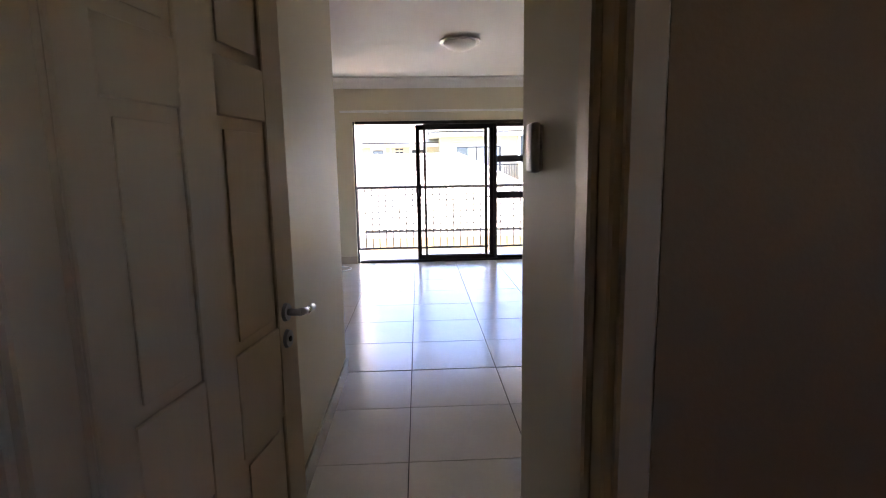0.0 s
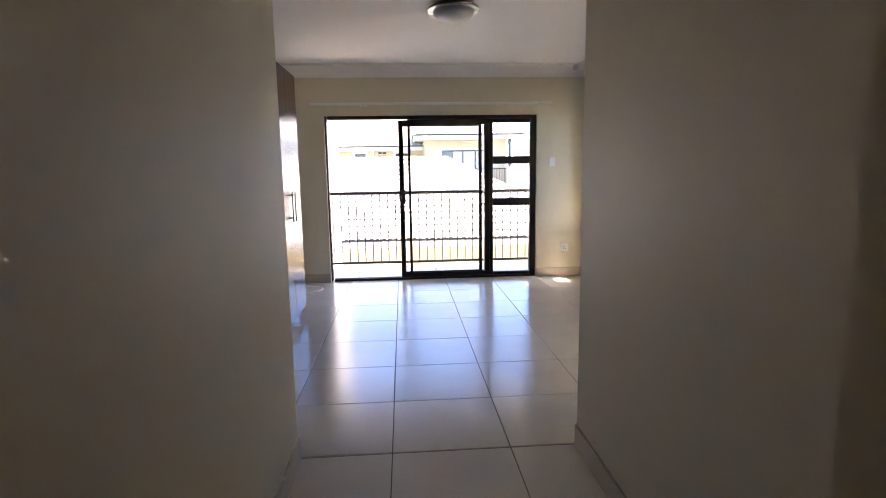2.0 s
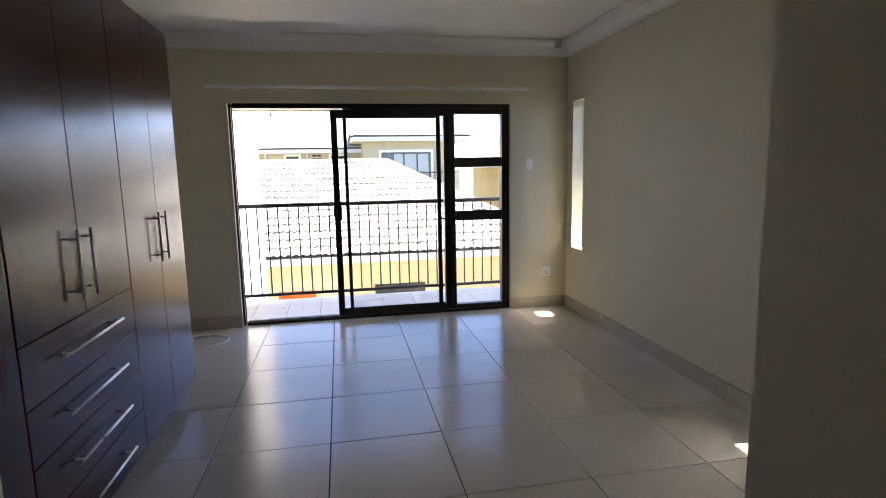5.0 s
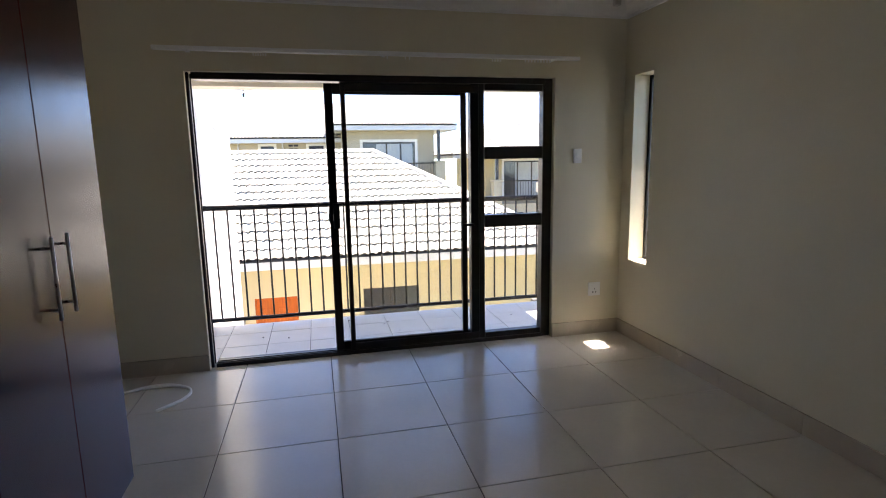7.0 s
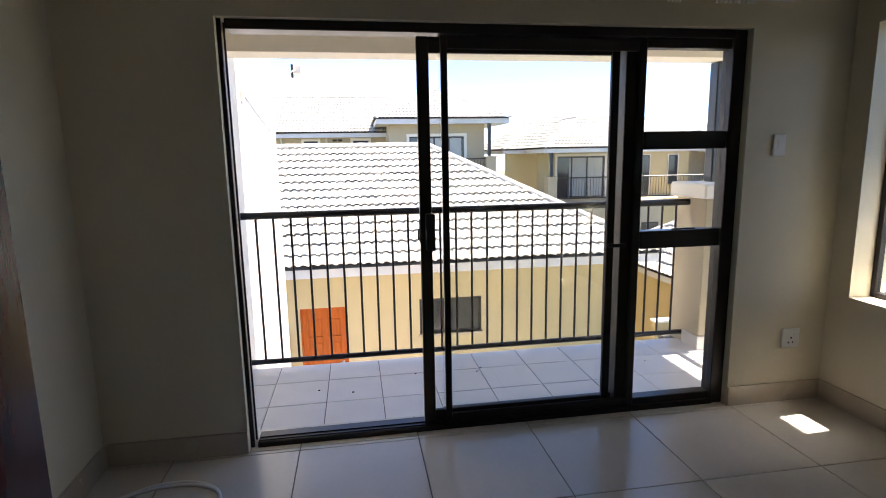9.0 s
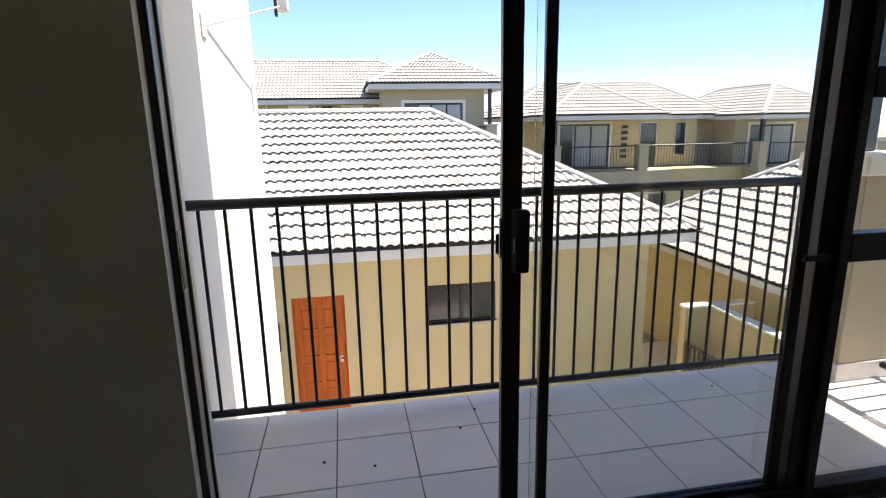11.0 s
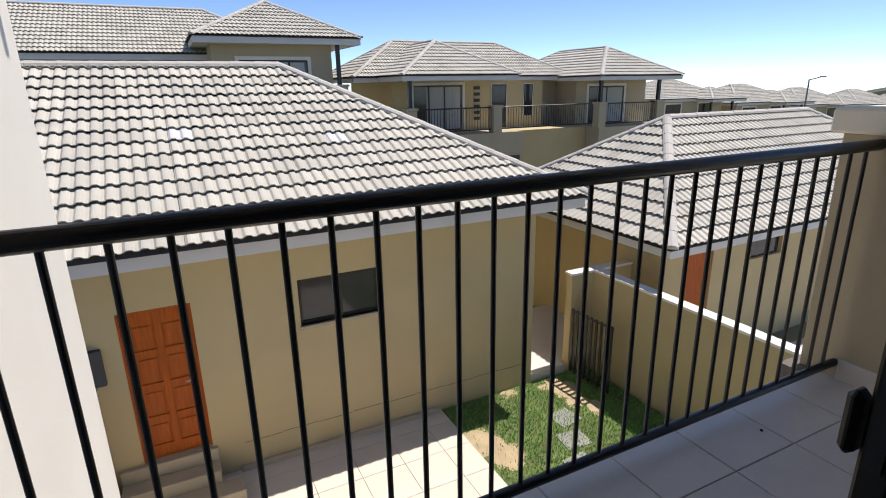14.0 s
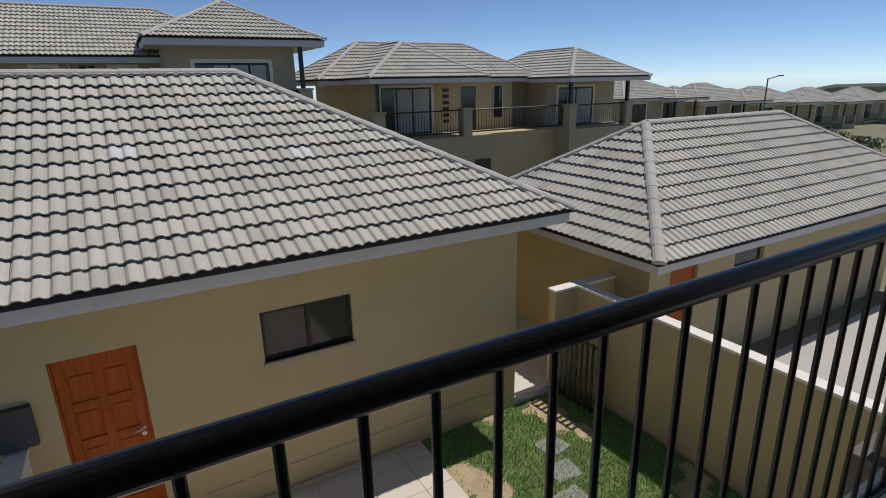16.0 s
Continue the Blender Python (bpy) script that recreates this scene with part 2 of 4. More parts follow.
dpart("track_ridge", (0.04, 2.0, 8.366, 8.371, 0.028, 0.034), bevel=0)
dpart("track_ridge", (0.04, 2.0, 8.398, 8.403, 0.028, 0.034), bevel=0)
# moving leaf, slid back over the fixed light
leaf = dpart("sliding_leaf", (0.911, 0.972, 8.385, 8.415, 0.035, 2.045), label="dark aluminium sliding leaf")
dpart("stile", (1.935, 1.978, 8.385, 8.415, 0.035, 2.045), parent=leaf)
dpart("leaf_rail", (0.972, 1.935, 8.387, 8.413, 0.035, 0.100), parent=leaf)
dpart("leaf_rail", (0.972, 1.935, 8.387, 8.413, 1.968, 2.045), parent=leaf)
dpart("pane", (0.972, 1.935, 8.398, 8.403, 0.100, 1.968), M_GLASS, leaf, bevel=0).visible_shadow = False
dpart("lock_box", (0.936, 0.984, 8.345, 8.3845, 0.990, 1.180), M_RAIL, leaf, "black lock case with pull", bevel=0.006)
dpart("latch_plate", (0.9065, 0.911, 8.393, 8.407, 1.03, 1.15), M_RAIL, leaf, bevel=0)
dpart("outer_pull", (0.901, 0.923, 8.4155, 8.430, 1.035, 1.10), M_RAIL, leaf, "black outer pull", bevel=0.006)
dpart("latch_hook", (0.9345, 0.9395, 8.348, 8.356, 1.05, 1.10), M_STEEL, leaf, "small steel latch hook", bevel=0.002)
# slim inner frame on the near track
inner = dpart("inner_frame", (1.026, 1.060, 8.356, 8.380, 0.035, 2.045), label="slim dark aluminium inner frame")
dpart("frame_rail", (1.060, 2.070, 8.358, 8.378, 0.035, 0.085), parent=inner)
dpart("frame_rail", (1.060, 2.070, 8.358, 8.378, 1.985, 2.045), parent=inner)
dpart("stile", (2.070, 2.112, 8.356, 8.380, 0.035, 2.045), parent=inner)
# fixed light and sidelight
dpart("mullion", (2.010, 2.122, 8.3815, 8.460, 0.028, 2.055))
dpart("fixed_rail", (1.026, 2.010, 8.425, 8.450, 0.028, 0.09))
dpart("fixed_rail", (1.026, 2.010, 8.425, 8.450, 2.0, 2.055))
dpart("pane", (1.026, 2.010, 8.435, 8.440, 0.09, 2.0), M_GLASS, bevel=0).visible_shadow = False
for z0, z1 in ((0.028, 0.073), (0.945, 1.043), (1.485, 1.580), (2.005, 2.055)):
    dpart("transom", (2.122, 2.602, 8.365, 8.437, z0, z1))
for z0, z1 in ((0.073, 0.945), (1.043, 1.485), (1.580, 2.005)):
    dpart("pane", (2.122, 2.602, 8.400, 8.405, z0, z1), M_GLASS, bevel=0).visible_shadow = False
dpart("window_handle", (1.925, 2.025, 8.340, 8.3555, 0.965, 0.985), M_RAIL, label="small black lever handle", bevel=0.003)
dpart("window_stay", (2.30, 2.44, 8.352, 8.362, 1.047, 1.056), M_RAIL, bevel=0.002)
dpart("strike", (0.012, 0.016, 8.385, 8.410, 1.00, 1.16), M_RAIL, label="black strike plate", bevel=0)

# ---- narrow windows in the right wall ----
for i, (a, b) in enumerate(SLITS):
    w = tagged(empty(f"window_{i + 1}", (XR + 0.15, a, SZ0)), "tall narrow window in a dark aluminium frame", "window", "narrow windows", "structure")
    def wp(name, d, mat=M_ALU):
        bm = boxes(d, bevel=0.003)
        bmesh.ops.translate(bm, verts=bm.verts[:], vec=(-(XR + 0.15), -a, -SZ0))
        return part(name, bm, mat, w)
    x0, x1 = XR + 0.13, XR + 0.17
    wp("window_frame", (x0, x1, a, a + 0.03, SZ0, SZ1))
    wp("window_frame", (x0, x1, b - 0.03, b, SZ0, SZ1))
    wp("window_frame", (x0, x1, a + 0.03, b - 0.03, SZ0, SZ0 + 0.03))
    wp("window_frame", (x0, x1, a + 0.03, b - 0.03, SZ1 - 0.03, SZ1))
    bm = boxes((x0 + 0.018, x0 + 0.022, a + 0.03, b - 0.03, SZ0 + 0.03, SZ1 - 0.03))
    bmesh.ops.translate(bm, verts=bm.verts[:], vec=(-(XR + 0.15), -a, -SZ0))
    part("pane", bm, M_GLASS, w).visible_shadow = False

# ---- entrance door, opened against the passage wall ----
fr = tagged(empty("door_2_frame", (CL, 0.93, 0)), "cream painted timber frame of the entrance door", "door frame", kind="structure")
for d in ((0.0, 0.04, -0.012, 0.13, 0, 2.07), (0.79, 0.83, -0.012, 0.13, 0, 2.07), (0.04, 0.79, -0.012, 0.13, 2.03, 2.07), (0.802, 0.85, -0.03, -0.012, 0, 2.12), (-0.02, 0.028, -0.03, -0.012, 0, 2.12), (0.775, 0.79, 0.03, 0.09, 0, 2.03)):
    part("jamb", boxes(d, bevel=0.004), M_DOOR, fr)
part("strike_plate", boxes((0.787, 0.792, 0.095, 0.118, 0.93, 1.13), bevel=0.001), M_STEEL, fr, "steel strike plate")


def panel_door(name, w, h, t, cols, rows, mat, dp=0.0105):
    """A moulded panel door: hinge edge at x 0, thickness along y, panels given as fractions."""
    root = empty(name)
    body = part("door_leaf", boxes((0, w, -t / 2 + dp - 0.0005, t / 2 - dp + 0.0005, 0, h)), mat, root)
    xs = [0.0] + [v for c in cols for v in c] + [w]
    zs = [0.0] + [v for r in rows for v in r] + [h]
    for s in (-1, 1):
        y0, y1 = (-t / 2, -t / 2 + dp) if s < 0 else (t / 2 - dp, t / 2)
        for i in range(0, len(xs), 2):
            part("stile", boxes((xs[i], xs[i + 1], y0, y1, 0, h), bevel=0.003), mat, root)
        for k in range(0, len(zs), 2):
            for i in range(1, len(xs) - 1, 2):
                part("rail", boxes((xs[i], xs[i + 1], y0 + 0.0004, y1 - 0.0004, zs[k], zs[k + 1]), bevel=0.003), mat, root)
        for i in range(1, len(xs) - 1, 2):
            for k in range(1, len(zs) - 1, 2):
                e = 0.028
                part("panel", boxes((xs[i] + e, xs[i + 1] - e, y0 + dp * 0.25, y1 - dp * 0.25, zs[k] + e, zs[k + 1] - e), bevel=0.006, segments=2), mat, root)
    return root


def lever(root, x, z, y, out, toward):
    """Lever handle on a rounded plate; out is the side, toward the way the lever points."""
    s = 1 if out > 0 else -1
    for dz in (0.0, -0.075):
        bm = bmesh.new()
        tube(bm, (x, y, z + dz), (x, y + s * 0.009, z + dz), 0.026, 20, 0.023)
        part("rose", bm, M_STEEL, root, "round steel rose")
    bm = bmesh.new()
    tube(bm, (x, y, z), (x, y + s * 0.045, z), 0.010, 12)
    tube(bm, (x, y + s * 0.040, z), (x + toward * 0.045, y + s * 0.044, z - 0.006), 0.0105, 12)
    tube(bm, (x + toward * 0.043, y + s * 0.044, z - 0.006), (x + toward * 0.100, y + s * 0.040, z - 0.010), 0.0105, 12, 0.009)
    part("lever", bm, M_STEEL, root, "brushed steel lever", smooth=True)
    bm = bmesh.new()
    tube(bm, (x, y, z - 0.075), (x, y + s * 0.012, z - 0.075), 0.008, 12)
    part("keyhole", bm, M_RAIL, root)


LW = 0.75
ed = panel_door("entrance_door", LW, 2.02, 0.042, [(0.08, 0.285), (0.41, 0.637)], [(0.20, 0.79), (1.04, 1.575), (1.70, 1.93)], M_DOOR)
lever(ed, LW - 0.07, 1.072, -0.021, -1, 1)
lever(ed, LW - 0.07, 1.072, 0.021, 1, 1)
ed.matrix_world = pose(0.437, 1.03, 0.008, 0, 0, 80.2)
tagged(ed, "cream painted panelled entrance door standing open", "door")

# ---- floor tiles ----
FLOOR = bpy.data.objects["floor"]


def tile_mesh(name, w, d, t, mat, bevel=0.0015):
    bm = boxes((-w / 2, w / 2, -d / 2, d / 2, -t, 0), bevel=0)
    bmesh.ops.bevel(bm, geom=[e for e in bm.edges if all(v.co.z > -t / 2 for v in e.verts)], offset=bevel, segments=1, affect="EDGES")
    me = bpy.data.meshes.new(name)
    bm.to_mesh(me)
    bm.free()
    me.materials.append(mat)
    return me


def lay(parent, x_lines, y_lines, region, z, t, mat, gap, meshes):
    """Tiles between the joint lines, cut to the rectangles of the region."""
    for i in range(len(x_lines) - 1):
        for j in range(len(y_lines) - 1):
            for rx0, rx1, ry0, ry1 in region:
                x0, x1 = max(x_lines[i], rx0), min(x_lines[i + 1], rx1)
                y0, y1 = max(y_lines[j], ry0), min(y_lines[j + 1], ry1)
                if x1 - x0 < 0.03 or y1 - y0 < 0.03:
                    continue
                key = (round(x1 - x0, 3), round(y1 - y0, 3), mat.name)
                if key not in meshes:
                    meshes[key] = tile_mesh("tile", x1 - x0 - gap, y1 - y0 - gap, t, mat)
                ob = new("tile", meshes[key])
                ob.parent = parent
                ob.location = ((x0 + x1) / 2, (y0 + y1) / 2, z + random.uniform(-0.0004, 0.0004))
                ob.rotation_euler = (random.uniform(-0.0008, 0.0008), random.uniform(-0.0008, 0.0008), 0)


# ---- balcony ----
BL, BR, BZ = -0.26, 3.50, -0.03
balc = structure("balcony_floor", boxes((BL, BR + 0.12, YO, 9.52, -0.28, BZ - 0.007), (3.06, BR + 0.12, 9.52, 9.66, -0.28, BZ - 0.007)), M_GROUT, "balcony slab with pale square tiles", "balcony floor")
structure("slab_edge", boxes((BL, 3.06, 9.52, 9.535, -0.30, BZ - 0.004)), M_WHITE, "plastered front edge of the balcony slab", "slab edge")
structure("wall_balcony_left", boxes((BL - 0.30, BL, YO, 12.0, GZ - 0.2, 4.2)), M_WHITE, "white plastered side wall of the balcony", "wall")
structure("wall_outer", boxes((XL - 0.23, 3.52, 8.40, YO, GZ, -0.31)), M_EXT, "plastered outer wall below the balcony", "wall")
structure("balcony_beam", boxes((BL, 3.56, 9.31, 9.55, 2.135, 2.62), (3.30, 3.56, YO, 9.31, 2.135, 2.62)), M_WHITE, "cream plastered beam along the balcony roof", "beam")
structure("balcony_soffit", boxes((BL, 3.30, YO, 9.31, 2.50, 2.56), (BL, 3.82, 9.55, 10.02, 2.46, 2.50), (3.56, 3.83, 8.45, 9.55, 2.46, 2.50), (3.56, 3.88, 7.0, 8.45, 2.46, 2.50), (3.56, 3.96, 3.0, 7.0, 2.46, 2.50)), M_CEIL, "white boarded soffit under the balcony roof", "soffit")
structure("own_roof", boxes((XL - 0.6, 3.80, -2.4, 10.00, 2.86, 3.02), (BL - 0.3, 3.82, 10.00, 10.04, 2.44, 2.66), (3.80, 3.84, 8.45, 10.04, 2.44, 3.02), (3.86, 3.90, 7.0, 8.45, 2.44, 3.02), (3.94, 3.98, 3.0, 7.0, 2.44, 3.02), (3.80, 3.86, 7.0, 8.45, 2.88, 3.0), (3.80, 3.94, 3.0, 7.0, 2.88, 3.0)), M_UNDER, "roof slab over the apartment", "roof")

pil = tagged(empty("balcony_pillar", (3.315, 9.42, BZ)), "cream plastered balcony pillar with a white coping", "pillar")
def pp(name, d, mat, label="", bevel=0.006):
    bm = boxes(d, bevel=bevel)
    bmesh.ops.translate(bm, verts=bm.verts[:], vec=(-3.315, -9.42, -BZ))
    return part(name, bm, mat, pil, label)
pp("shaft", (3.13, 3.50, 9.235, 9.605, BZ - 0.006, 1.13), M_EXT2)
pp("coping", (3.09, 3.54, 9.195, 9.645, 1.13, 1.24), M_WHITE, "white cement coping", 0.012)
for d in ((3.12, 3.51, 9.225, 9.235, BZ, 0.075), (3.12, 3.13, 9.235, 9.43, BZ, 0.075)):
    pp("skirting_tile", d, M_BALC, bevel=0.002)
pp("post", (3.31, 3.41, 9.45, 9.55, 1.24, 2.135), M_RAIL, "dark square steel post", 0.008)


def railing(name, a, b, z0, z1, first, step, count, label):
    a, b = Vector(a), Vector(b)
    u = (b - a).normalized()
    root = tagged(empty(name, (a.x, a.y, BZ)), label, "railing")
    m = Matrix.Translation((-a.x, -a.y, -BZ))
    bm = bmesh.new()
    tube(bm, (a.x, a.y, z1), (b.x, b.y, z1), 0.025, 20)
    bmesh.ops.transform(bm, matrix=m, verts=bm.verts[:])
    part("top_rail", bm, M_RAIL, root, smooth=False)
    bm = bmesh.new()
    tube(bm, (a.x, a.y, z0), (b.x, b.y, z0), 0.019, 16)
    bmesh.ops.transform(bm, matrix=m, verts=bm.verts[:])
    part("bottom_rail", bm, M_RAIL, root)
    bm = bmesh.new()
    tube(bm, (0, 0, z0), (0, 0, z1 - 0.02), 0.0085, 10)
    me = bpy.data.meshes.new("baluster")
    bm.to_mesh(me)
    bm.free()
    me.materials.append(M_RAIL)
    for i in range(count):
        p = a + u * (first + step * i)
        ob = new("baluster", me)
        ob.parent = root
        ob.location = (p.x - a.x, p.y - a.y, -BZ)
    return root


RT, RB = 1.09, 0.048
railing("balcony_railing", (BL, RY), (3.14, RY), RB, RT, 0.055, 0.1155, 29, "black painted steel balcony railing with round bars")
railing("side_railing", (3.42, YO), (3.42, 9.24), RB, RT, 0.06, 0.1165, 6, "short black steel railing beside the balcony pillar")


# ---- tiled roofs ----
ROLL, GAUGE = 0.15, 0.300


def roll_height(s):
    """Height of the double-roll profile at s metres along the course."""
    f = (s / ROLL) % 1.0
    if f < 0.18:
        k = f / 0.18
    elif f < 0.58:
        return 0.023 + 0.004 * math.sin(math.pi * (f - 0.18) / 0.40)
    elif f < 0.76:
        k = (0.76 - f) / 0.18
    else:
        return 0.0
    return 0.023 * k * k * (3 - 2 * k)


def tile_points(seg):
    n = 2 * seg
    stops = (0.0, 0.18, 0.38, 0.58, 0.76) if seg < 4 else (0.0, 0.06, 0.18, 0.31, 0.45, 0.58, 0.70, 0.76)
    return [((j + f) * ROLL, roll_height(f * ROLL + 1e-6)) for j in (0, 1) for f in stops] + [(2 * ROLL, 0.0)]


def add_tile(bm, u, v, seg, lift=0.0, length=GAUGE + 0.03):
    """One tile of two rolls in (along, up-slope, out) space, its nose lying on the course below."""
    pts = tile_points(seg)
    nose, tail, bot = [], [], []
    for s, h in pts:
        nose.append(bm.verts.new((u + s, v, h + 0.041 + lift)))
        tail.append(bm.verts.new((u + s, v + length, h + 0.002)))
        bot.append(bm.verts.new((u + s, v, h + 0.026 + lift)))
    for i in range(len(pts) - 1):
        bm.faces.new((nose[i], nose[i + 1], tail[i + 1], tail[i]))
        bm.faces.new((bot[i], bot[i + 1], nose[i + 1], nose[i]))
    bm.faces.new((nose[0], tail[0], bot[0]))
    bm.faces.new((nose[-1], bot[-1], tail[-1]))


def slope_matrix(origin, along, up):
    a, u = Vector(along).normalized(), Vector(up).normalized()
    n = a.cross(u)
    return Matrix.Translation(origin) @ Matrix((a, u, n)).transposed().to_4x4()


def pale_tile():
    tb = bmesh.new()
    add_tile(tb, 0, 0, 5, 0.003)
    me = bpy.data.meshes.new("pale_roof_tile")
    tb.to_mesh(me)
    tb.free()
    me.materials.append(M_PALE)
    return me


M_PALE = material("pale_roof_tile", (0.56, 0.55, 0.53), 0.5, vary=0.15, scale=4, fine=60, bump=0.2)


def roof_slope(parent, origin, along, up, length, run, cut0, cut1, seg=3, near=None, gauge=GAUGE):
    """Tiles on one slope. cut0 and cut1: how far the sides lean in per metre up the slope. near: a box of (along, up) built tile by tile."""
    m = slope_matrix(origin, along, up)
    far = bmesh.new()
    meshes = []
    rows, cols = int(run / gauge) + 1, int(length / (2 * ROLL)) + 1
    for r in range(rows):
        v = r * gauge
        for c in range(-1, cols + 1):
            u = c * 2 * ROLL
            vt = min(v + gauge, run)
            lo, hi = cut0 * vt, length - cut1 * vt
            if u + 2 * ROLL < cut0 * v or u > length - cut1 * v:
                continue
            whole = u >= lo and u + 2 * ROLL <= hi and vt < run
            if whole and near and near[0] <= u <= near[1] and near[2] <= v <= near[3]:
                if not meshes:
                    for k in range(3):
                        tb = bmesh.new()
                        add_tile(tb, 0, 0, 6, 0.003 * k)
                        me = bpy.data.meshes.new("roof_tile")
                        tb.to_mesh(me)
                        tb.free()
                        me.materials.append(M_ROOF)
                        for p in me.polygons:
                            p.use_smooth = False
                        meshes.append(me)
                at = m @ Vector((u + 0.15, v + 0.16, 0))
                pale = any(abs(at.x - px) < 0.16 and abs(at.y - py) < 0.13 for px, py in ((0.62, 16.57), (2.75, 16.30)))
                ob = new("roof_tile", random.choice(meshes) if not pale else pale_tile())
                ob.parent = parent
                ob.matrix_basis = m @ Matrix.Translation((u + random.uniform(-0.004, 0.004), v + random.uniform(-0.006, 0.006), 0)) @ pose(0, 0, 0, random.uniform(-0.3, 0.3), 0, random.uniform(-0.35, 0.35))
            else:
                add_tile(far, u, v, seg, random.uniform(0, 0.005))
    for co, no in (((0, 0, 0), (-1, cut0, 0)), ((length, 0, 0), (1, cut1, 0)), ((0, run, 0), (0, 1, 0))):
        bmesh.ops.bisect_plane(far, geom=far.verts[:] + far.edges[:] + far.faces[:], plane_co=co, plane_no=no, clear_outer=True)
    far.transform(m)
    me = bpy.data.meshes.new("roof_tiles")
    far.to_mesh(me)
    far.free()
    me.materials.append(M_ROOF)
    ob = new("roof_tiles", me)
    ob.parent = parent
    ob["kind"] = "stuff"
    return ob


def ridge_caps(parent, a, b, step=0.40, r=0.10):
    """Half-round capping tiles along a ridge or hip."""
    a, b = Vector(a), Vector(b)
    n = max(1, round((b - a).length / step))
    d = (b - a) / n
    q = slope_matrix((0, 0, 0), d, Vector((-d.y, d.x, 0)))
    bm = bmesh.new()
    L = d.length * 1.06
    k = 7
    rows = []
    for x, rr in ((0, r * 1.08), (L, r)):
        rows.append([bm.verts.new((x, rr * math.cos(math.pi * i / (k - 1)), rr * 0.75 * math.sin(math.pi * i / (k - 1)) - 0.03)) for i in range(k)])
    for i in range(k - 1):
        bm.faces.new((rows[0][i], rows[1][i], rows[1][i + 1], rows[0][i + 1]))
    bm.faces.new(rows[0])
    bm.faces.new(rows[1][::-1])
    me = bpy.data.meshes.new("ridge_cap")
    bm.to_mesh(me)
    bm.free()
    me.materials.append(M_RIDGE)
    for i in range(n):
        ob = new("ridge_cap", me)
        ob.parent = parent
        ob.matrix_basis = Matrix.Translation(a + d * i + Vector((0, 0, 0.035))) @ q @ pose(0, 0, 0, random.uniform(-1, 1), 0, random.uniform(-0.4, 0.4))


M_RIDGE = material("ridge_cap_mortar", (0.40, 0.375, 0.34), 0.8, vary=0.2, scale=3, fine=60, bump=0.4, random_piece=0.3)


def hip_roof(parent, x0, x1, y0, y1, ze, rise, fascia=0.22, near=None, seg=3, faces="SWEN", caps=True):
    """A hipped roof over the eave rectangle: tiles, caps, fascia and underlay."""
    half = min(x1 - x0, y1 - y0) / 2
    zr = ze + rise
    run = math.hypot(half, rise)
    lean = half / run
    if x1 - x0 >= y1 - y0:
        r0, r1 = Vector((x0 + half, (y0 + y1) / 2, zr)), Vector((x1 - half, (y0 + y1) / 2, zr))
    else:
        r0, r1 = Vector(((x0 + x1) / 2, y0 + half, zr)), Vector(((x0 + x1) / 2, y1 - half, zr))
    c = [Vector((x0, y0, ze)), Vector((x1, y0, ze)), Vector((x1, y1, ze)), Vector((x0, y1, ze))]
    bm = bmesh.new()
    vs = [bm.verts.new(p - Vector((0, 0, 0.03))) for p in c] + [bm.verts.new(r0 - Vector((0, 0, 0.03)))]
    top = vs[4]
    if (r1 - r0).length > 0.01:
        top2 = bm.verts.new(r1 - Vector((0, 0, 0.03)))
    else:
        top2 = top
    along_x = x1 - x0 >= y1 - y0
    if top is top2:
        for i in range(4):
            bm.faces.new((vs[i], vs[(i + 1) % 4], top))
    elif along_x:
        bm.faces.new((vs[0], vs[1], top2, top))
        bm.faces.new((vs[1], vs[2], top2))
        bm.faces.new((vs[2], vs[3], top, top2))
        bm.faces.new((vs[3], vs[0], top))
    else:
        bm.faces.new((vs[0], vs[1], top))
        bm.faces.new((vs[1], vs[2], top2, top))
        bm.faces.new((vs[2], vs[3], top2))
        bm.faces.new((vs[3], vs[0], top, top2))
    bm.faces.new((vs[3], vs[2], vs[1], vs[0]))
    roof = part("roof", bm, M_UNDER, parent)
    k = rise / half
    if "S" in faces:
        roof_slope(roof, c[0], (1, 0, 0), (0, 1, k), x1 - x0, run, lean, lean, seg, near)
    if "W" in faces:
        roof_slope(roof, c[3], (0, -1, 0), (1, 0, k), y1 - y0, run, lean, lean, seg)
    if "E" in faces:
        roof_slope(roof, c[1], (0, 1, 0), (-1, 0, k), y1 - y0, run, lean, lean, seg)
    if caps:
        if (r1 - r0).length > 0.3:
            ridge_caps(roof, r0, r1)
        ridge_caps(roof, c[0], r0)
        ridge_caps(roof, c[1], r1 if along_x else r0)
        ridge_caps(roof, c[3], r0 if along_x else r1)
    f = 0.03
    for d in ((x0 + 0.05, x1 - 0.05, y0 + 0.05, y0 + 0.05 + f, ze - fascia, ze - 0.01), (x0 + 0.05, x0 + 0.05 + f, y0 + 0.08, y1 - 0.05, ze - fascia, ze - 0.01), (x1 - 0.05 - f, x1 - 0.05, y0 + 0.08, y1 - 0.05, ze - fascia, ze - 0.01)):
        part("fascia", boxes(d, bevel=0.004), M_FASCIA, roof)
    part("soffit", boxes((x0 + 0.08, x1 - 0.08, y0 + 0.08, y1 - 0.05, ze - fascia + 0.02, ze - fascia + 0.035)), M_FASCIA, roof)
    return roof


M_POLE_BOX = material("grey_box", (0.05, 0.05, 0.055), 0.6, vary=0.2, bump=0.05)

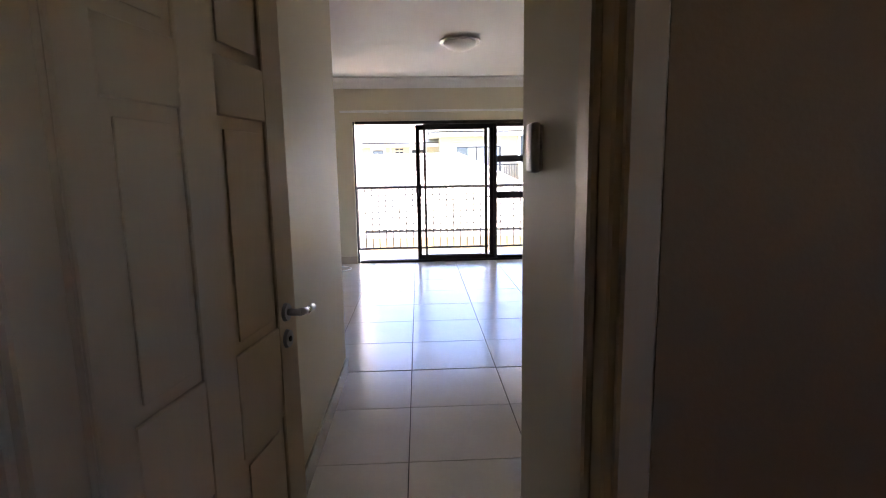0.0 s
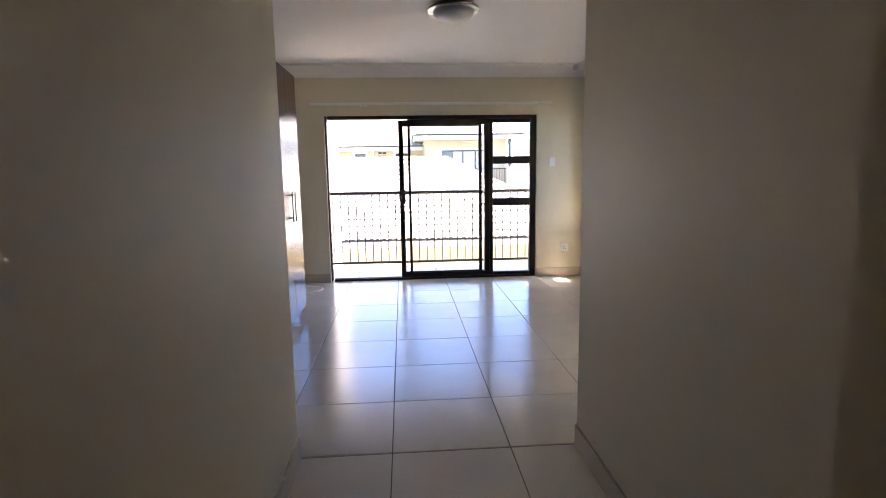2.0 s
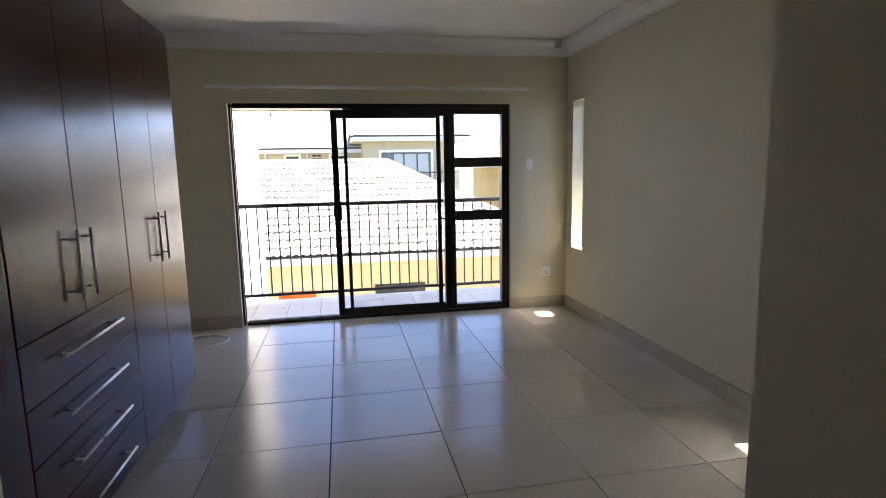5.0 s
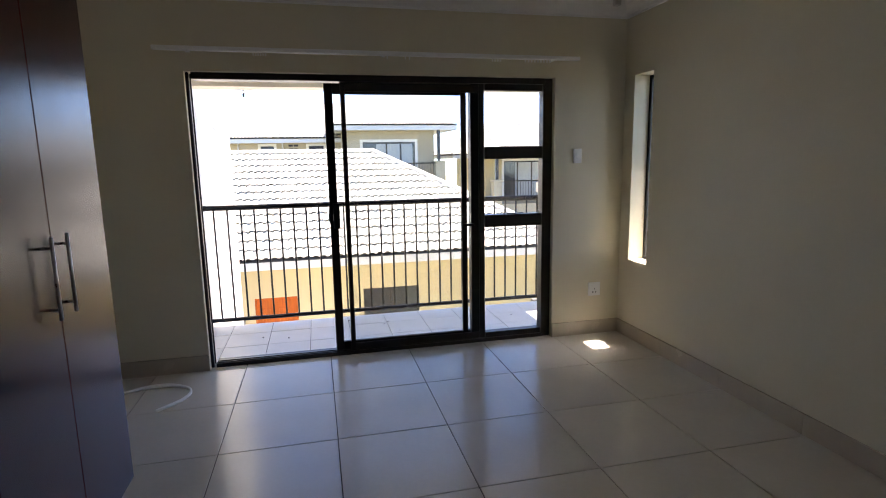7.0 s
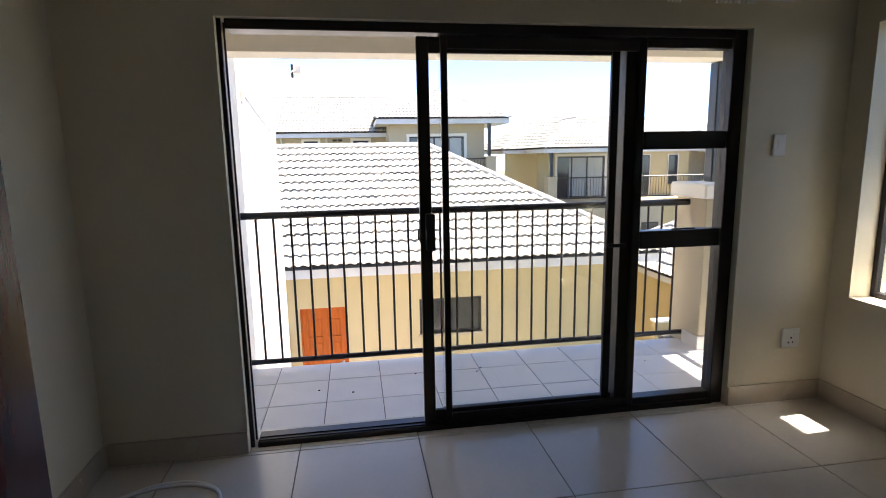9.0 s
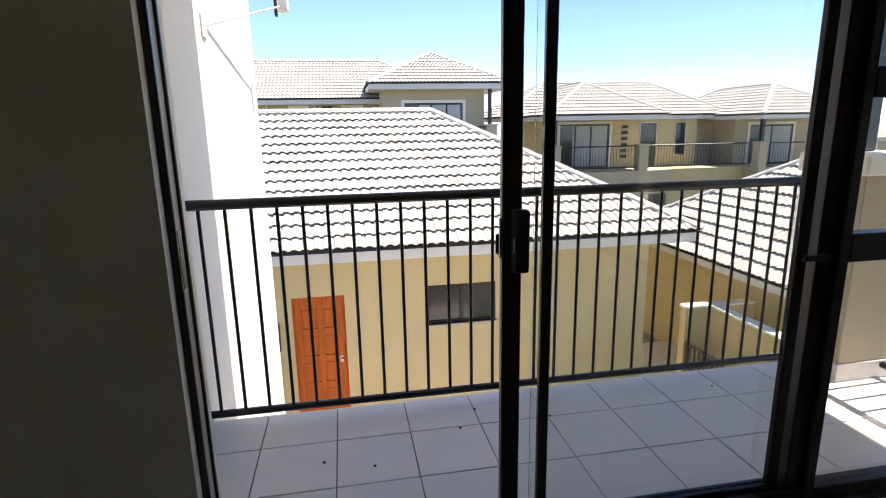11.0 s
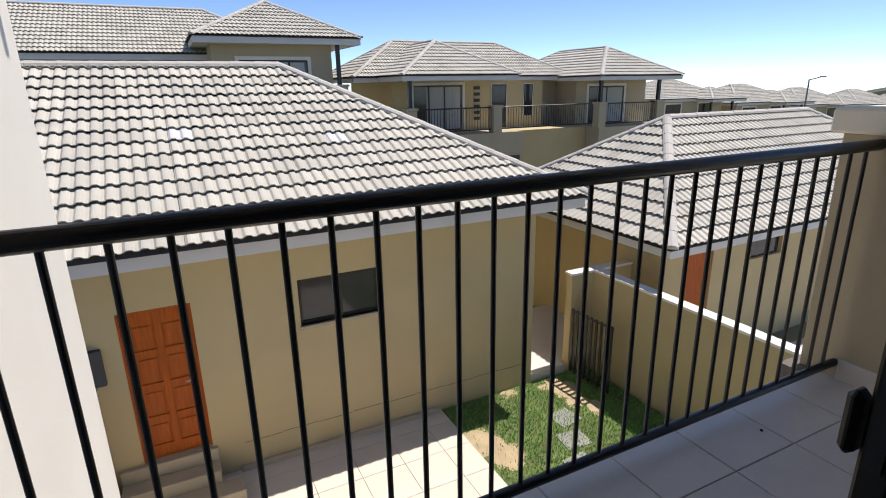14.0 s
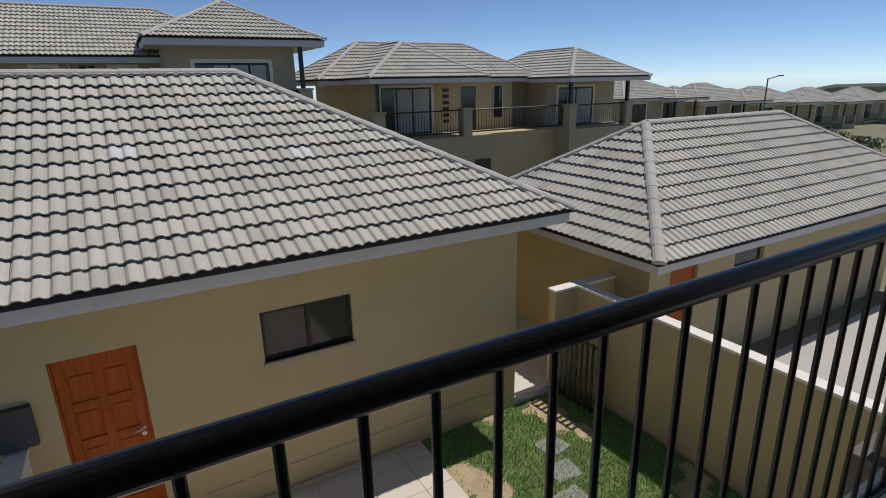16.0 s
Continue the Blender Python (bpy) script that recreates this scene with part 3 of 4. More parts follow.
# ---- garage opposite ----
gar = tagged(empty("garage", (0, 15.14, GZ)), "yellow plastered garage with a grey tiled hip roof", "garage")
def shift(bm, root):
    bmesh.ops.translate(bm, verts=bm.verts[:], vec=-root.location)
    return bm
GW = (1.66, 2.825, -1.76, -1.09)      # window
GD = (-0.47, 0.345, -3.215, -1.145)     # door
wall_dims = [(-5.2, GD[0], -4.2, -0.42), (GD[0], GD[1], GD[3], -0.42), (GD[0], GD[1], -4.2, GD[2]), (GD[1], GW[0], -4.2, -0.42), (GW[0], GW[1], GW[3], -0.42), (GW[0], GW[1], -4.2, GW[2]), (GW[1], 5.55, -4.2, -0.42)]
bm = boxes(*[(a, b, 15.14, 15.37, c, d) for a, b, c, d in wall_dims])
bmesh.ops.remove_doubles(bm, verts=bm.verts[:], dist=0.0005)
part("wall", shift(bm, gar), M_EXT, gar)
for d in ((5.32, 5.55, 15.37, 21.3, -4.2, -0.42), (-5.2, 5.32, 21.1, 21.3, -4.2, -0.42)):
    part("wall", shift(boxes(d), gar), M_EXT, gar)


def rooted(root, fn, *args, **kw):
    """Build with world coordinates and then hang the outcome under the root."""
    ob = fn(None, *args, **kw)
    ob.parent = root
    ob.matrix_parent_inverse = Matrix.Translation(-root.location)
    return ob


rooted(gar, hip_roof, -5.9, 6.09, 14.5, 22.1, -0.285, 2.02, fascia=0.19, near=(5.0, 10.7, -0.1, 3.6), seg=4, faces="SE")
gd = panel_door("door", GD[1] - GD[0] - 0.05, GD[3] - GD[2] - 0.03, 0.044, [(0.10, 0.35), (0.43, 0.67)], [(0.18, 0.50), (0.60, 0.96), (1.06, 1.42), (1.52, 1.86)], M_ORANGE, 0.018)
lever(gd, GD[1] - GD[0] - 0.12, 1.02, -0.022, -1, -1)
gd.parent = gar
gd.location = Vector((GD[0] + 0.025, 15.22, GD[2] + 0.004)) - gar.location
gd["label"] = "varnished orange timber panel door"
for d in ((GD[0], GD[0] + 0.024, 15.16, 15.28, GD[2], GD[3]), (GD[1] - 0.024, GD[1], 15.16, 15.28, GD[2], GD[3]), (GD[0] + 0.024, GD[1] - 0.024, 15.16, 15.28, GD[3] - 0.024, GD[3])):
    part("door_frame", shift(boxes(d, bevel=0.003), gar), M_ORANGE, gar)
# garage window: fixed dark pane and a sliding pane with a pale blind behind
gwin = part("window", shift(boxes((GW[0], GW[1], 15.19, 15.235, GW[2], GW[2] + 0.045), (GW[0], GW[1], 15.19, 15.235, GW[3] - 0.045, GW[3]), (GW[0], GW[0] + 0.045, 15.19, 15.235, GW[2] + 0.045, GW[3] - 0.045), (GW[1] - 0.045, GW[1], 15.19, 15.235, GW[2] + 0.045, GW[3] - 0.045), (2.22, 2.27, 15.185, 15.235, GW[2] + 0.045, GW[3] - 0.045)), gar), M_ALU, gar, "dark aluminium window frame")
part("pane", shift(boxes((GW[0] + 0.045, 2.22, 15.21, 15.216, GW[2] + 0.045, GW[3] - 0.045)), gar), M_DARKGLASS, gar)
part("pane", shift(boxes((2.27, GW[1] - 0.045, 15.205, 15.211, GW[2] + 0.045, GW[3] - 0.045)), gar), M_DARKGLASS, gar)
for k in range(9):
    x0 = 0.75 + k * 0.52
    part("plaster_line", shift(boxes((x0, x0 + 0.49, 15.1365, 15.1405, -3.315 + 0.012 * (k % 2), -3.308 + 0.012 * (k % 2))), gar), M_GROUT, gar)
part("sill", shift(boxes((GW[0] - 0.02, GW[1] + 0.02, 15.10, 15.20, GW[2] - 0.05, GW[2]), bevel=0.005), gar), M_EXT2, gar)

# ---- yard ----
bm = bmesh.new()
def ground_z(x, y):
    return GZ - 0.06 - 0.024 * max(0.0, math.hypot(x, y) - 45.0)
steps_g = [-900, -400, -150, -60, -20, 0, 10, 20, 30, 40, 50, 65, 80, 100, 130, 170, 240, 350, 600, 1000, 1800]
gv = [[bm.verts.new((x, y, ground_z(x, y))) for x in steps_g] for y in steps_g]
for j in range(len(steps_g) - 1):
    for i in range(len(steps_g) - 1):
        bm.faces.new((gv[j][i], gv[j][i + 1], gv[j + 1][i + 1], gv[j + 1][i]))
structure("ground", bm, M_GROUND, "dry brown earth falling away to the hills", "ground")
M_DRIVE = material("drive_concrete", (0.44, 0.415, 0.37), 0.85, vary=0.12, scale=0.8, fine=40, bump=0.25)
M_PAVED = material("concrete_paving", (0.60, 0.53, 0.44), 0.85, vary=0.10, scale=1.2, fine=50, bump=0.25)
yard = structure("pavement", boxes((-5, 3.76, 8.60, 15.14, GZ - 0.06, GZ - 0.012)), M_GROUT, "pale concrete paving slabs of the yard", "paving")
structure("path", boxes((5.55, 6.33, 15.16, 15.29, GZ - 0.06, GZ + 0.14), (5.55, 12.5, 15.29, 17.6, GZ - 0.06, GZ + 0.14)), M_PAVE, "pale paved path behind the garden wall", "path")
structure("drive", boxes((7.05, 30.0, 4.0, 13.9, GZ - 0.06, GZ - 0.004)), M_DRIVE, "pale concrete drive beyond the garden wall", "drive")
structure("lawn", boxes((3.76, 6.80, 8.60, 15.13, GZ - 0.06, GZ - 0.004)), M_GRASS, "green lawn with bare sandy patches", "lawn")
bm = bmesh.new()
def bare(x, y):
    return noise.noise((x * 1.1, y * 1.1, 3.0)) + 0.4 * noise.noise((x * 3.1, y * 3.1, 7.0)) > 0.40
for i in range(24000):
    x, y = random.uniform(3.78, 6.80), random.uniform(11.6, 15.12)
    if bare(x, y) and random.random() < 0.92:
        continue
    hgt, w, a = random.uniform(0.025, 0.06), random.uniform(0.004, 0.008), random.uniform(0, 6.28)
    dx, dy = math.cos(a) * w, math.sin(a) * w
    lx, ly = random.uniform(-0.03, 0.03), random.uniform(-0.03, 0.03)
    bm.faces.new([bm.verts.new(p) for p in ((x - dx, y - dy, GZ - 0.006), (x + dx, y + dy, GZ - 0.006), (x + lx, y + ly, GZ + hgt))])
M_BLADE = material("grass_blade", (0.13, 0.29, 0.05), 0.7, vary=0.45, scale=2.0, fine=30, bump=0, random_piece=0.5)
tagged(part("grass", bm, M_BLADE), "short green grass of the lawn", "grass", kind="stuff")
bm = bmesh.new()
for i in range(26):
    for j in range(34):
        x, y = 3.80 + i * 0.115, 11.3 + j * 0.112
        if bare(x, y):
            bmesh.ops.create_circle(bm, cap_ends=True, segments=7, radius=random.uniform(0.07, 0.13), matrix=Matrix.Translation((x, y, GZ - 0.0025 + random.uniform(0, 0.002))))
M_SAND = material("bare_sand", (0.42, 0.32, 0.19), 0.95, vary=0.25, scale=5, fine=60, bump=0.5)
tagged(part("bare_patches", bm, M_SAND), "bare sandy patches in the lawn", "sand", kind="stuff")
M_STONE = material("stepping_stone", (0.27, 0.265, 0.23), 0.9, vary=0.2, scale=4, fine=50, bump=0.3)
for x, y, a in ((5.39, 14.00, 8), (5.16, 13.50, -6), (4.90, 13.02, 4)):
    st = part("stepping_stone", boxes((-0.21, 0.21, -0.19, 0.19, -0.02, 0.010), bevel=0.006), M_STONE)
    st.matrix_world = pose(x, y, GZ, 0, 0, a)
    tagged(st, "square concrete stepping stone in the grass", "stepping stone", "stepping stones in the lawn")
steps = tagged(empty("door_steps", (0, 14.6, GZ)), "tiled steps below the orange garage door", "steps")
for i, (y0, z1) in enumerate(((15.06, -3.22), (14.80, -3.39), (14.50, -3.56))):
    part("step", shift(boxes((-0.75, (0.40, 0.40, 0.65)[i], y0, 15.138 if i == 0 else (15.058, 14.798)[i - 1], GZ - 0.05, z1), bevel=0.012), steps), M_EXT2, steps)
structure("apron", boxes((0.66, 3.70, 15.07, 15.137, GZ - 0.05, GZ + 0.075), bevel=0.008), M_EXT2, "low plastered kerb along the garage wall", "kerb")

gwall = tagged(part("garden_wall", boxes((6.85, 7.01, 8.6, 15.12, GZ - 0.3, -1.85), (6.36, 7.80, 15.12, 15.28, GZ - 0.3, -1.85)), M_EXT), "yellow plastered garden wall with a pale coping", "garden wall", kind="structure")
part("coping", boxes((6.83, 7.03, 8.6, 15.10, -1.85, -1.81), (6.34, 7.82, 15.10, 15.30, -1.85, -1.81)), M_WHITE, gwall, "pale sunlit coping")

side = tagged(part("side_wall", boxes((-0.96, -0.80, 12.02, 15.13, GZ - 0.3, -2.05)), M_WHITE), "low white plastered wall beside the garage door", "garden wall", kind="structure")
part("coping", boxes((-0.98, -0.78, 12.02, 15.125, -2.05, -2.01)), M_WHITE, side)
# Flat dark box added over a dark patch of the garage wall.
part("meter_box", shift(boxes((-1.05, -0.67, 15.06, 15.138, -1.98, -1.52), bevel=0.008), gar), M_POLE_BOX, gar, "dark grey box on the garage wall")
gate = tagged(empty("garden_gate", (6.36, 15.08, GZ)), "black steel garden gate standing open", "gate")
L = 0.95
for z in (0.12, 1.24):
    part("gate_rail", boxes((-0.015, 0.015, -L, 0, z - 0.015, z + 0.015), bevel=0.003), M_RAIL, gate)
for i in range(9):
    part("bar", boxes((-0.009, 0.009, -0.03 - i * (L - 0.06) / 8 - 0.025, -0.03 - i * (L - 0.06) / 8 + 0.025, 0.05, 1.28), bevel=0.002), M_RAIL, gate)
gate.rotation_euler = (0, 0, radians(4))

# ---- second garage ----
gar2 = tagged(empty("garage_behind_wall", (11, 14.4, GZ)), "yellow plastered garage with a grey tiled hip roof", "garage")
part("wall", shift(boxes((7.75, 7.98, 14.4, 20.0, -4.2, -1.29)), gar2), M_EXT, gar2)
part("wall", shift(boxes((7.98, 8.28, 14.4, 14.63, -4.2, -1.29), (8.28, 9.02, 14.4, 14.63, -1.60, -1.29), (9.02, 10.1, 14.4, 14.63, -4.2, -1.29), (10.1, 11.05, 14.4, 14.63, -1.56, -1.29), (10.1, 11.05, 14.4, 14.63, -4.2, -1.95), (11.05, 16.7, 14.4, 14.63, -4.2, -1.29)), gar2), M_EXT, gar2)
part("door", shift(boxes((8.28, 9.02, 14.46, 14.5, -3.62, -1.60), bevel=0.004), gar2), M_ORANGE, gar2, "orange timber door in the shade")
part("window", shift(boxes((10.1, 11.05, 14.47, 14.5, -1.95, -1.56), bevel=0.004), gar2), M_DARKGLASS, gar2, "dark window")
rooted(gar2, hip_roof, 7.17, 17.68, 13.8, 19.4, -1.15, 1.78, faces="SWE", seg=4, fascia=0.18)


# ---- neighbouring houses ----
def window_set(parent, x0, x1, y, z0, z1, bars, curtain=True, edge=0.12):
    """A glazed opening on a wall that faces -y, with pale surround, dark frame, curtains."""
    w = part("window", boxes((x0 - edge, x1 + edge, y - 0.03, y, z1, z1 + edge), (x0 - edge, x0, y - 0.03, y, z0, z1), (x1, x1 + edge, y - 0.03, y, z0, z1)), M_WHITE, parent, "pale plaster surround")
    fb = [(x0, x1, y - 0.025, y - 0.004, z0, z0 + 0.06), (x0, x1, y - 0.025, y - 0.004, z1 - 0.06, z1)]
    for k in bars:
        xx = x0 + k * (x1 - x0)
        fb.append((xx - 0.035, xx + 0.035, y - 0.026, y - 0.003, z0 + 0.06, z1 - 0.06))
    part("frame", boxes(*fb), M_ALU, w)
    part("pane", boxes((x0, x1, y - 0.015, y - 0.002, z0, z1)), M_DARKGLASS, w)
    if curtain:
        bm = bmesh.new()
        n = 22
        lo = [bm.verts.new((x0 + (x1 - x0) * (0.25 + 0.7 * i / n), y - 0.017 - 0.002 * (i % 2), z0 + 0.05)) for i in range(n + 1)]
        hi = [bm.verts.new((v.co.x, v.co.y, z1 - 0.08)) for v in lo]
        for i in range(n):
            bm.faces.new((lo[i], lo[i + 1], hi[i + 1], hi[i]))
        part("curtain", bm, M_CURTAIN, w)
    return w


M_CURTAIN = material("grey_curtain", (0.42, 0.43, 0.41), 0.8, vary=0.15, scale=4, fine=30, bump=0.1, stretch=(6, 1, 0.3))


def far_railing(parent, a, b, z0, z1, step=0.13, single=True):
    """A balcony railing; single gives each bar an object of its own, else the whole is one mesh."""
    a, b = Vector(a), Vector(b)
    n = int((b - a).length / step)
    bm = bmesh.new()
    tube(bm, (a.x, a.y, z1), (b.x, b.y, z1), 0.03, 5)
    if not single:
        tube(bm, (a.x, a.y, z0), (b.x, b.y, z0), 0.03, 5)
        for i in range(n + 1):
            p = a.lerp(b, i / n)
            tube(bm, (p.x, p.y, z0), (p.x, p.y, z1), 0.012, 4)
        rail = part("balcony_railing", bm, M_RAIL, parent, "black balcony railing")
        rail["kind"] = "stuff"
        return rail
    rail = part("balcony_railing", bm, M_RAIL, parent, "black balcony railing")
    bm = bmesh.new()
    tube(bm, (a.x, a.y, z0), (b.x, b.y, z0), 0.03, 5)
    part("bottom_rail", bm, M_RAIL, rail)
    bm = bmesh.new()
    tube(bm, (0, 0, z0), (0, 0, z1), 0.012, 4)
    me = bpy.data.meshes.new("baluster")
    bm.to_mesh(me)
    bm.free()
    me.materials.append(M_RAIL)
    for i in range(n + 1):
        p = a.lerp(b, i / n)
        ob = new("baluster", me)
        ob.parent = rail
        ob.location = (p.x, p.y, 0)
    return rail


h1 = tagged(empty("neighbour_house"), "two-storey plastered house with a tiled pyramid roof", "house")
for d in ((2.1, 6.2, 28.8, 34.0, -4.5, 2.87), (-14, 2.1, 31.3, 36, -4.5, 2.43)):
    part("wall", boxes(d), M_EXT2, h1)
for x in (-2.6, -0.6):
    bm = bmesh.new()
    tube(bm, (x, 31.25, 2.5), (x, 31.25, -3), 0.04, 8)
    part("downpipe", bm, M_FASCIA, h1)
hip_roof(h1, 1.5, 7.15, 28.0, 33.65, 3.06, 1.43, faces="SW", seg=2, fascia=0.23)
hip_roof(h1, -16, 5.9, 30.5, 37.5, 2.63, 1.86, faces="S", seg=2, fascia=0.22)
window_set(h1, 2.95, 5.3, 28.8, 0.2, 2.34, (0.0, 0.45, 0.72, 1.0))
window_set(h1, -1.6, -1.0, 31.3, 1.2, 2.28, (0.0, 0.5, 1.0), False)
window_set(h1, 0.6, 1.3, 31.3, 1.2, 2.28, (0.0, 0.5, 1.0), False)
part("balcony_base", boxes((2.1, 6.6, 27.9, 28.798, -4.5, 0.28)), M_EXT2, h1)
part("pillar", boxes((6.1, 6.55, 28.06, 28.5, 0.28, 1.40), (6.06, 6.59, 28.02, 28.54, 1.40, 1.48), bevel=0.015), M_EXT2, h1)
part("post", boxes((6.25, 6.38, 28.3, 28.43, 1.48, 2.85)), M_RAIL, h1, "dark steel post")
for vx in (0.02, 0.26):
    for vz in (1.72, 1.90, 2.08, 2.26):
        part("wall_vent", boxes((vx - 0.35, vx - 0.15, 31.28, 31.299, vz, vz + 0.09)), M_ALU, h1)
far_railing(h1, (2.2, 28.2), (6.3, 28.2), 0.3, 1.38)

dish = tagged(empty("satellite_arm", (BL, 10.2, 1.98)), "thin steel satellite arm with pale receiver on the white wall", "satellite arm")
bm = bmesh.new()
tube(bm, (-0.005, 0, 0), (0.02 - BL, 1.55, 0.42), 0.008, 8)
part("arm", bm, M_FASCIA, dish)
part("bracket", boxes((-0.004, 0.012, -0.05, 0.05, -0.06, 0.06), bevel=0.003), M_FASCIA, dish)
part("receiver_head", boxes((0.0 - BL, 0.09 - BL, 1.52, 1.60, 0.375, 0.475), bevel=0.012), M_FASCIA, dish, "pale receiver head")
part("feed_clamp", boxes((-0.025 - BL, -0.001 - BL, 1.53, 1.58, 0.34, 0.48), bevel=0.006), M_RAIL, dish, "black clamp")

h2 = tagged(empty("neighbour_house", (0, 0, -0.26)), "two-storey plastered house with tiled roofs and balconies", "house")
for d, m in (((9.15, 17.0, 30.4, 36.0, -4.5, 2.0), M_EXT), ((17.0, 18.4, 31.2, 36.0, -4.5, 1.9), M_EXT2), ((18.4, 23.0, 29.6, 36.0, -4.5, 1.9), M_EXT2), ((8.8, 14.2, 27.9, 30.4, -4.5, -0.30), M_EXT2), ((14.2, 18.0, 28.3, 30.4, -4.5, -0.30), M_EXT), ((18.0, 23.0, 27.4, 29.6, -4.5, -0.30), M_EXT2)):
    part("wall", boxes(d), m, h2)
part("window", boxes((13.2, 14.0, 27.86, 27.90, -2.9, -1.3)), M_DARKGLASS, h2, "dark ground floor window")
hip_roof(h2, 8.45, 13.8, 27.6, 35.0, 2.03, 1.43, faces="SWE", seg=2, fascia=0.20)
hip_roof(h2, 7.4, 18.8, 30.2, 36.0, 2.02, 1.62, faces="SW", seg=2, fascia=0.20)
hip_roof(h2, 17.75, 22.95, 27.2, 36.0, 1.95, 1.36, faces="SW", seg=2, fascia=0.20)
window_set(h2, 10.15, 12.55, 30.4, -0.30, 1.66, (0.0, 0.3, 0.62, 1.0))
window_set(h2, 14.1, 14.9, 30.4, -0.30, 1.66, (0.0, 1.0), False, 0.03)
window_set(h2, 15.9, 16.4, 30.4, 0.2, 1.66, (0.0, 1.0), False, 0.03)
window_set(h2, 19.2, 21.5, 29.6, -0.30, 1.5, (0.0, 0.5, 1.0))
for x, y in ((8.75, 27.85), (12.65, 27.85), (17.9, 27.35), (21.5, 27.35)):
    part("pillar", boxes((x, x + 0.42, y, y + 0.42, -0.31, 0.72), (x - 0.04, x + 0.46, y - 0.04, y + 0.46, 0.72, 0.82), bevel=0.015), M_EXT2, h2)
for x, y in ((8.9, 28.0), (21.65, 27.5), (18.05, 27.5)):
    part("post", boxes((x, x + 0.14, y, y + 0.14, 0.82, 1.90)), M_RAIL, h2)
far_railing(h2, (9.2, 28.05), (12.65, 28.05), -0.15, 0.74)
far_railing(h2, (13.1, 28.05), (17.9, 28.05), -0.15, 0.74)
far_railing(h2, (18.3, 27.5), (21.5, 27.5), -0.15, 0.74)
for k in range(6):
    part("wall_vent", boxes((13.15, 13.45, 30.36, 30.40, 0.1 + 0.27 * k, 0.24 + 0.27 * k)), M_ALU, h2)

# ---- row of houses down the street ----
ROW = [(51.0, 52, 0.0, 1.55), (57.0, 60, -0.55, 1.60), (61.3, 70, -1.10, 1.65), (64.9, 84, -1.55, 1.70), (68.0, 100, -1.9, 1.75), (70.5, 120, -2.6, 1.75), (58.5, 105, -2.0, 1.8), (63.5, 130, -2.8, 1.8)]
for th, d, ze, rise in ROW:
    x, y = 0.6 + d * math.sin(radians(th)) - 4, 8.75 + d * math.cos(radians(th))
    h = tagged(empty("row_house"), "far plastered house with a grey tiled roof and balcony", "house", "row of houses down the street")
    part("wall", boxes((x, x + 8.0, y, y + 6.5, -9, ze - 0.1)), M_EXT2, h)
    part("porch", boxes((x + 4.6, x + 7.6, y - 1.6, y - 0.002, -9, ze - 2.75)), M_EXT2, h)
    hip_roof(h, x - 0.5, x + 8.5, y - 0.5, y + 6.5, ze, rise, faces="SW", seg=1)
    hip_roof(h, x + 4.2, x + 8.6, y - 2.0, y + 2.4, ze - 0.06, rise * 0.62, faces="SW", seg=1)
    for wx, ww in ((1.0, 1.8), (5.0, 1.6)):
        window_set(h, x + wx, x + wx + ww, y, ze - 2.4, ze - 0.45, (0.0, 0.5, 1.0), False, 0.14)
        window_set(h, x + wx, x + wx + ww, y if wx < 4 else y - 1.602, ze - 5.0, ze - 3.5, (0.0, 0.5, 1.0), False, 0.14)
    for px in (4.6, 7.3):
        part("pillar", boxes((x + px, x + px + 0.35, y - 1.6, y - 1.25, ze - 2.75, ze - 1.75), bevel=0.02), M_EXT2, h)
        part("post", boxes((x + px + 0.1, x + px + 0.24, y - 1.5, y - 1.36, ze - 1.75, ze - 0.28)), M_RAIL, h)
    far_railing(h, (x + 4.95, y - 1.45), (x + 7.3, y - 1.45), ze - 2.65, ze - 1.8, 0.25, False)
    far_railing(h, (x + 0.6, y - 0.4), (x + 4.4, y - 0.4), ze - 2.65, ze - 1.8, 0.25, False)
    part("balcony_slab", boxes((x + 0.4, x + 4.55, y - 0.6, y - 0.002, ze - 2.95, ze - 2.75)), M_EXT2, h)

M_POLE = material("galvanised_pole", (0.16, 0.16, 0.17), 0.5, metal=0.5, vary=0.1, bump=0.05)
lamp = tagged(empty("street_lamp", (52.5, 38.6, -5.4)), "tall grey street lamp beside the road", "street lamp")
bm = bmesh.new()
tube(bm, (0, 0, 0), (0, 0, 6.8), 0.09, 8, 0.06)
tube(bm, (0, 0, 6.75), (1.0, -0.4, 7.0), 0.05, 8)
part("pole", bm, M_POLE, lamp)
part("lamp_head", boxes((0.9, 1.6, -0.55, -0.3, 6.95, 7.07), bevel=0.03), M_POLE, lamp)

# shrubs beside the street
M_LEAF = material("shrub_leaf", (0.07, 0.11, 0.03), 0.7, vary=0.4, scale=2.0, fine=20, bump=0, random_piece=0.5)
M_BARK = material("shrub_bark", (0.12, 0.085, 0.055), 0.9, vary=0.3, scale=4, fine=30, bump=0.3)


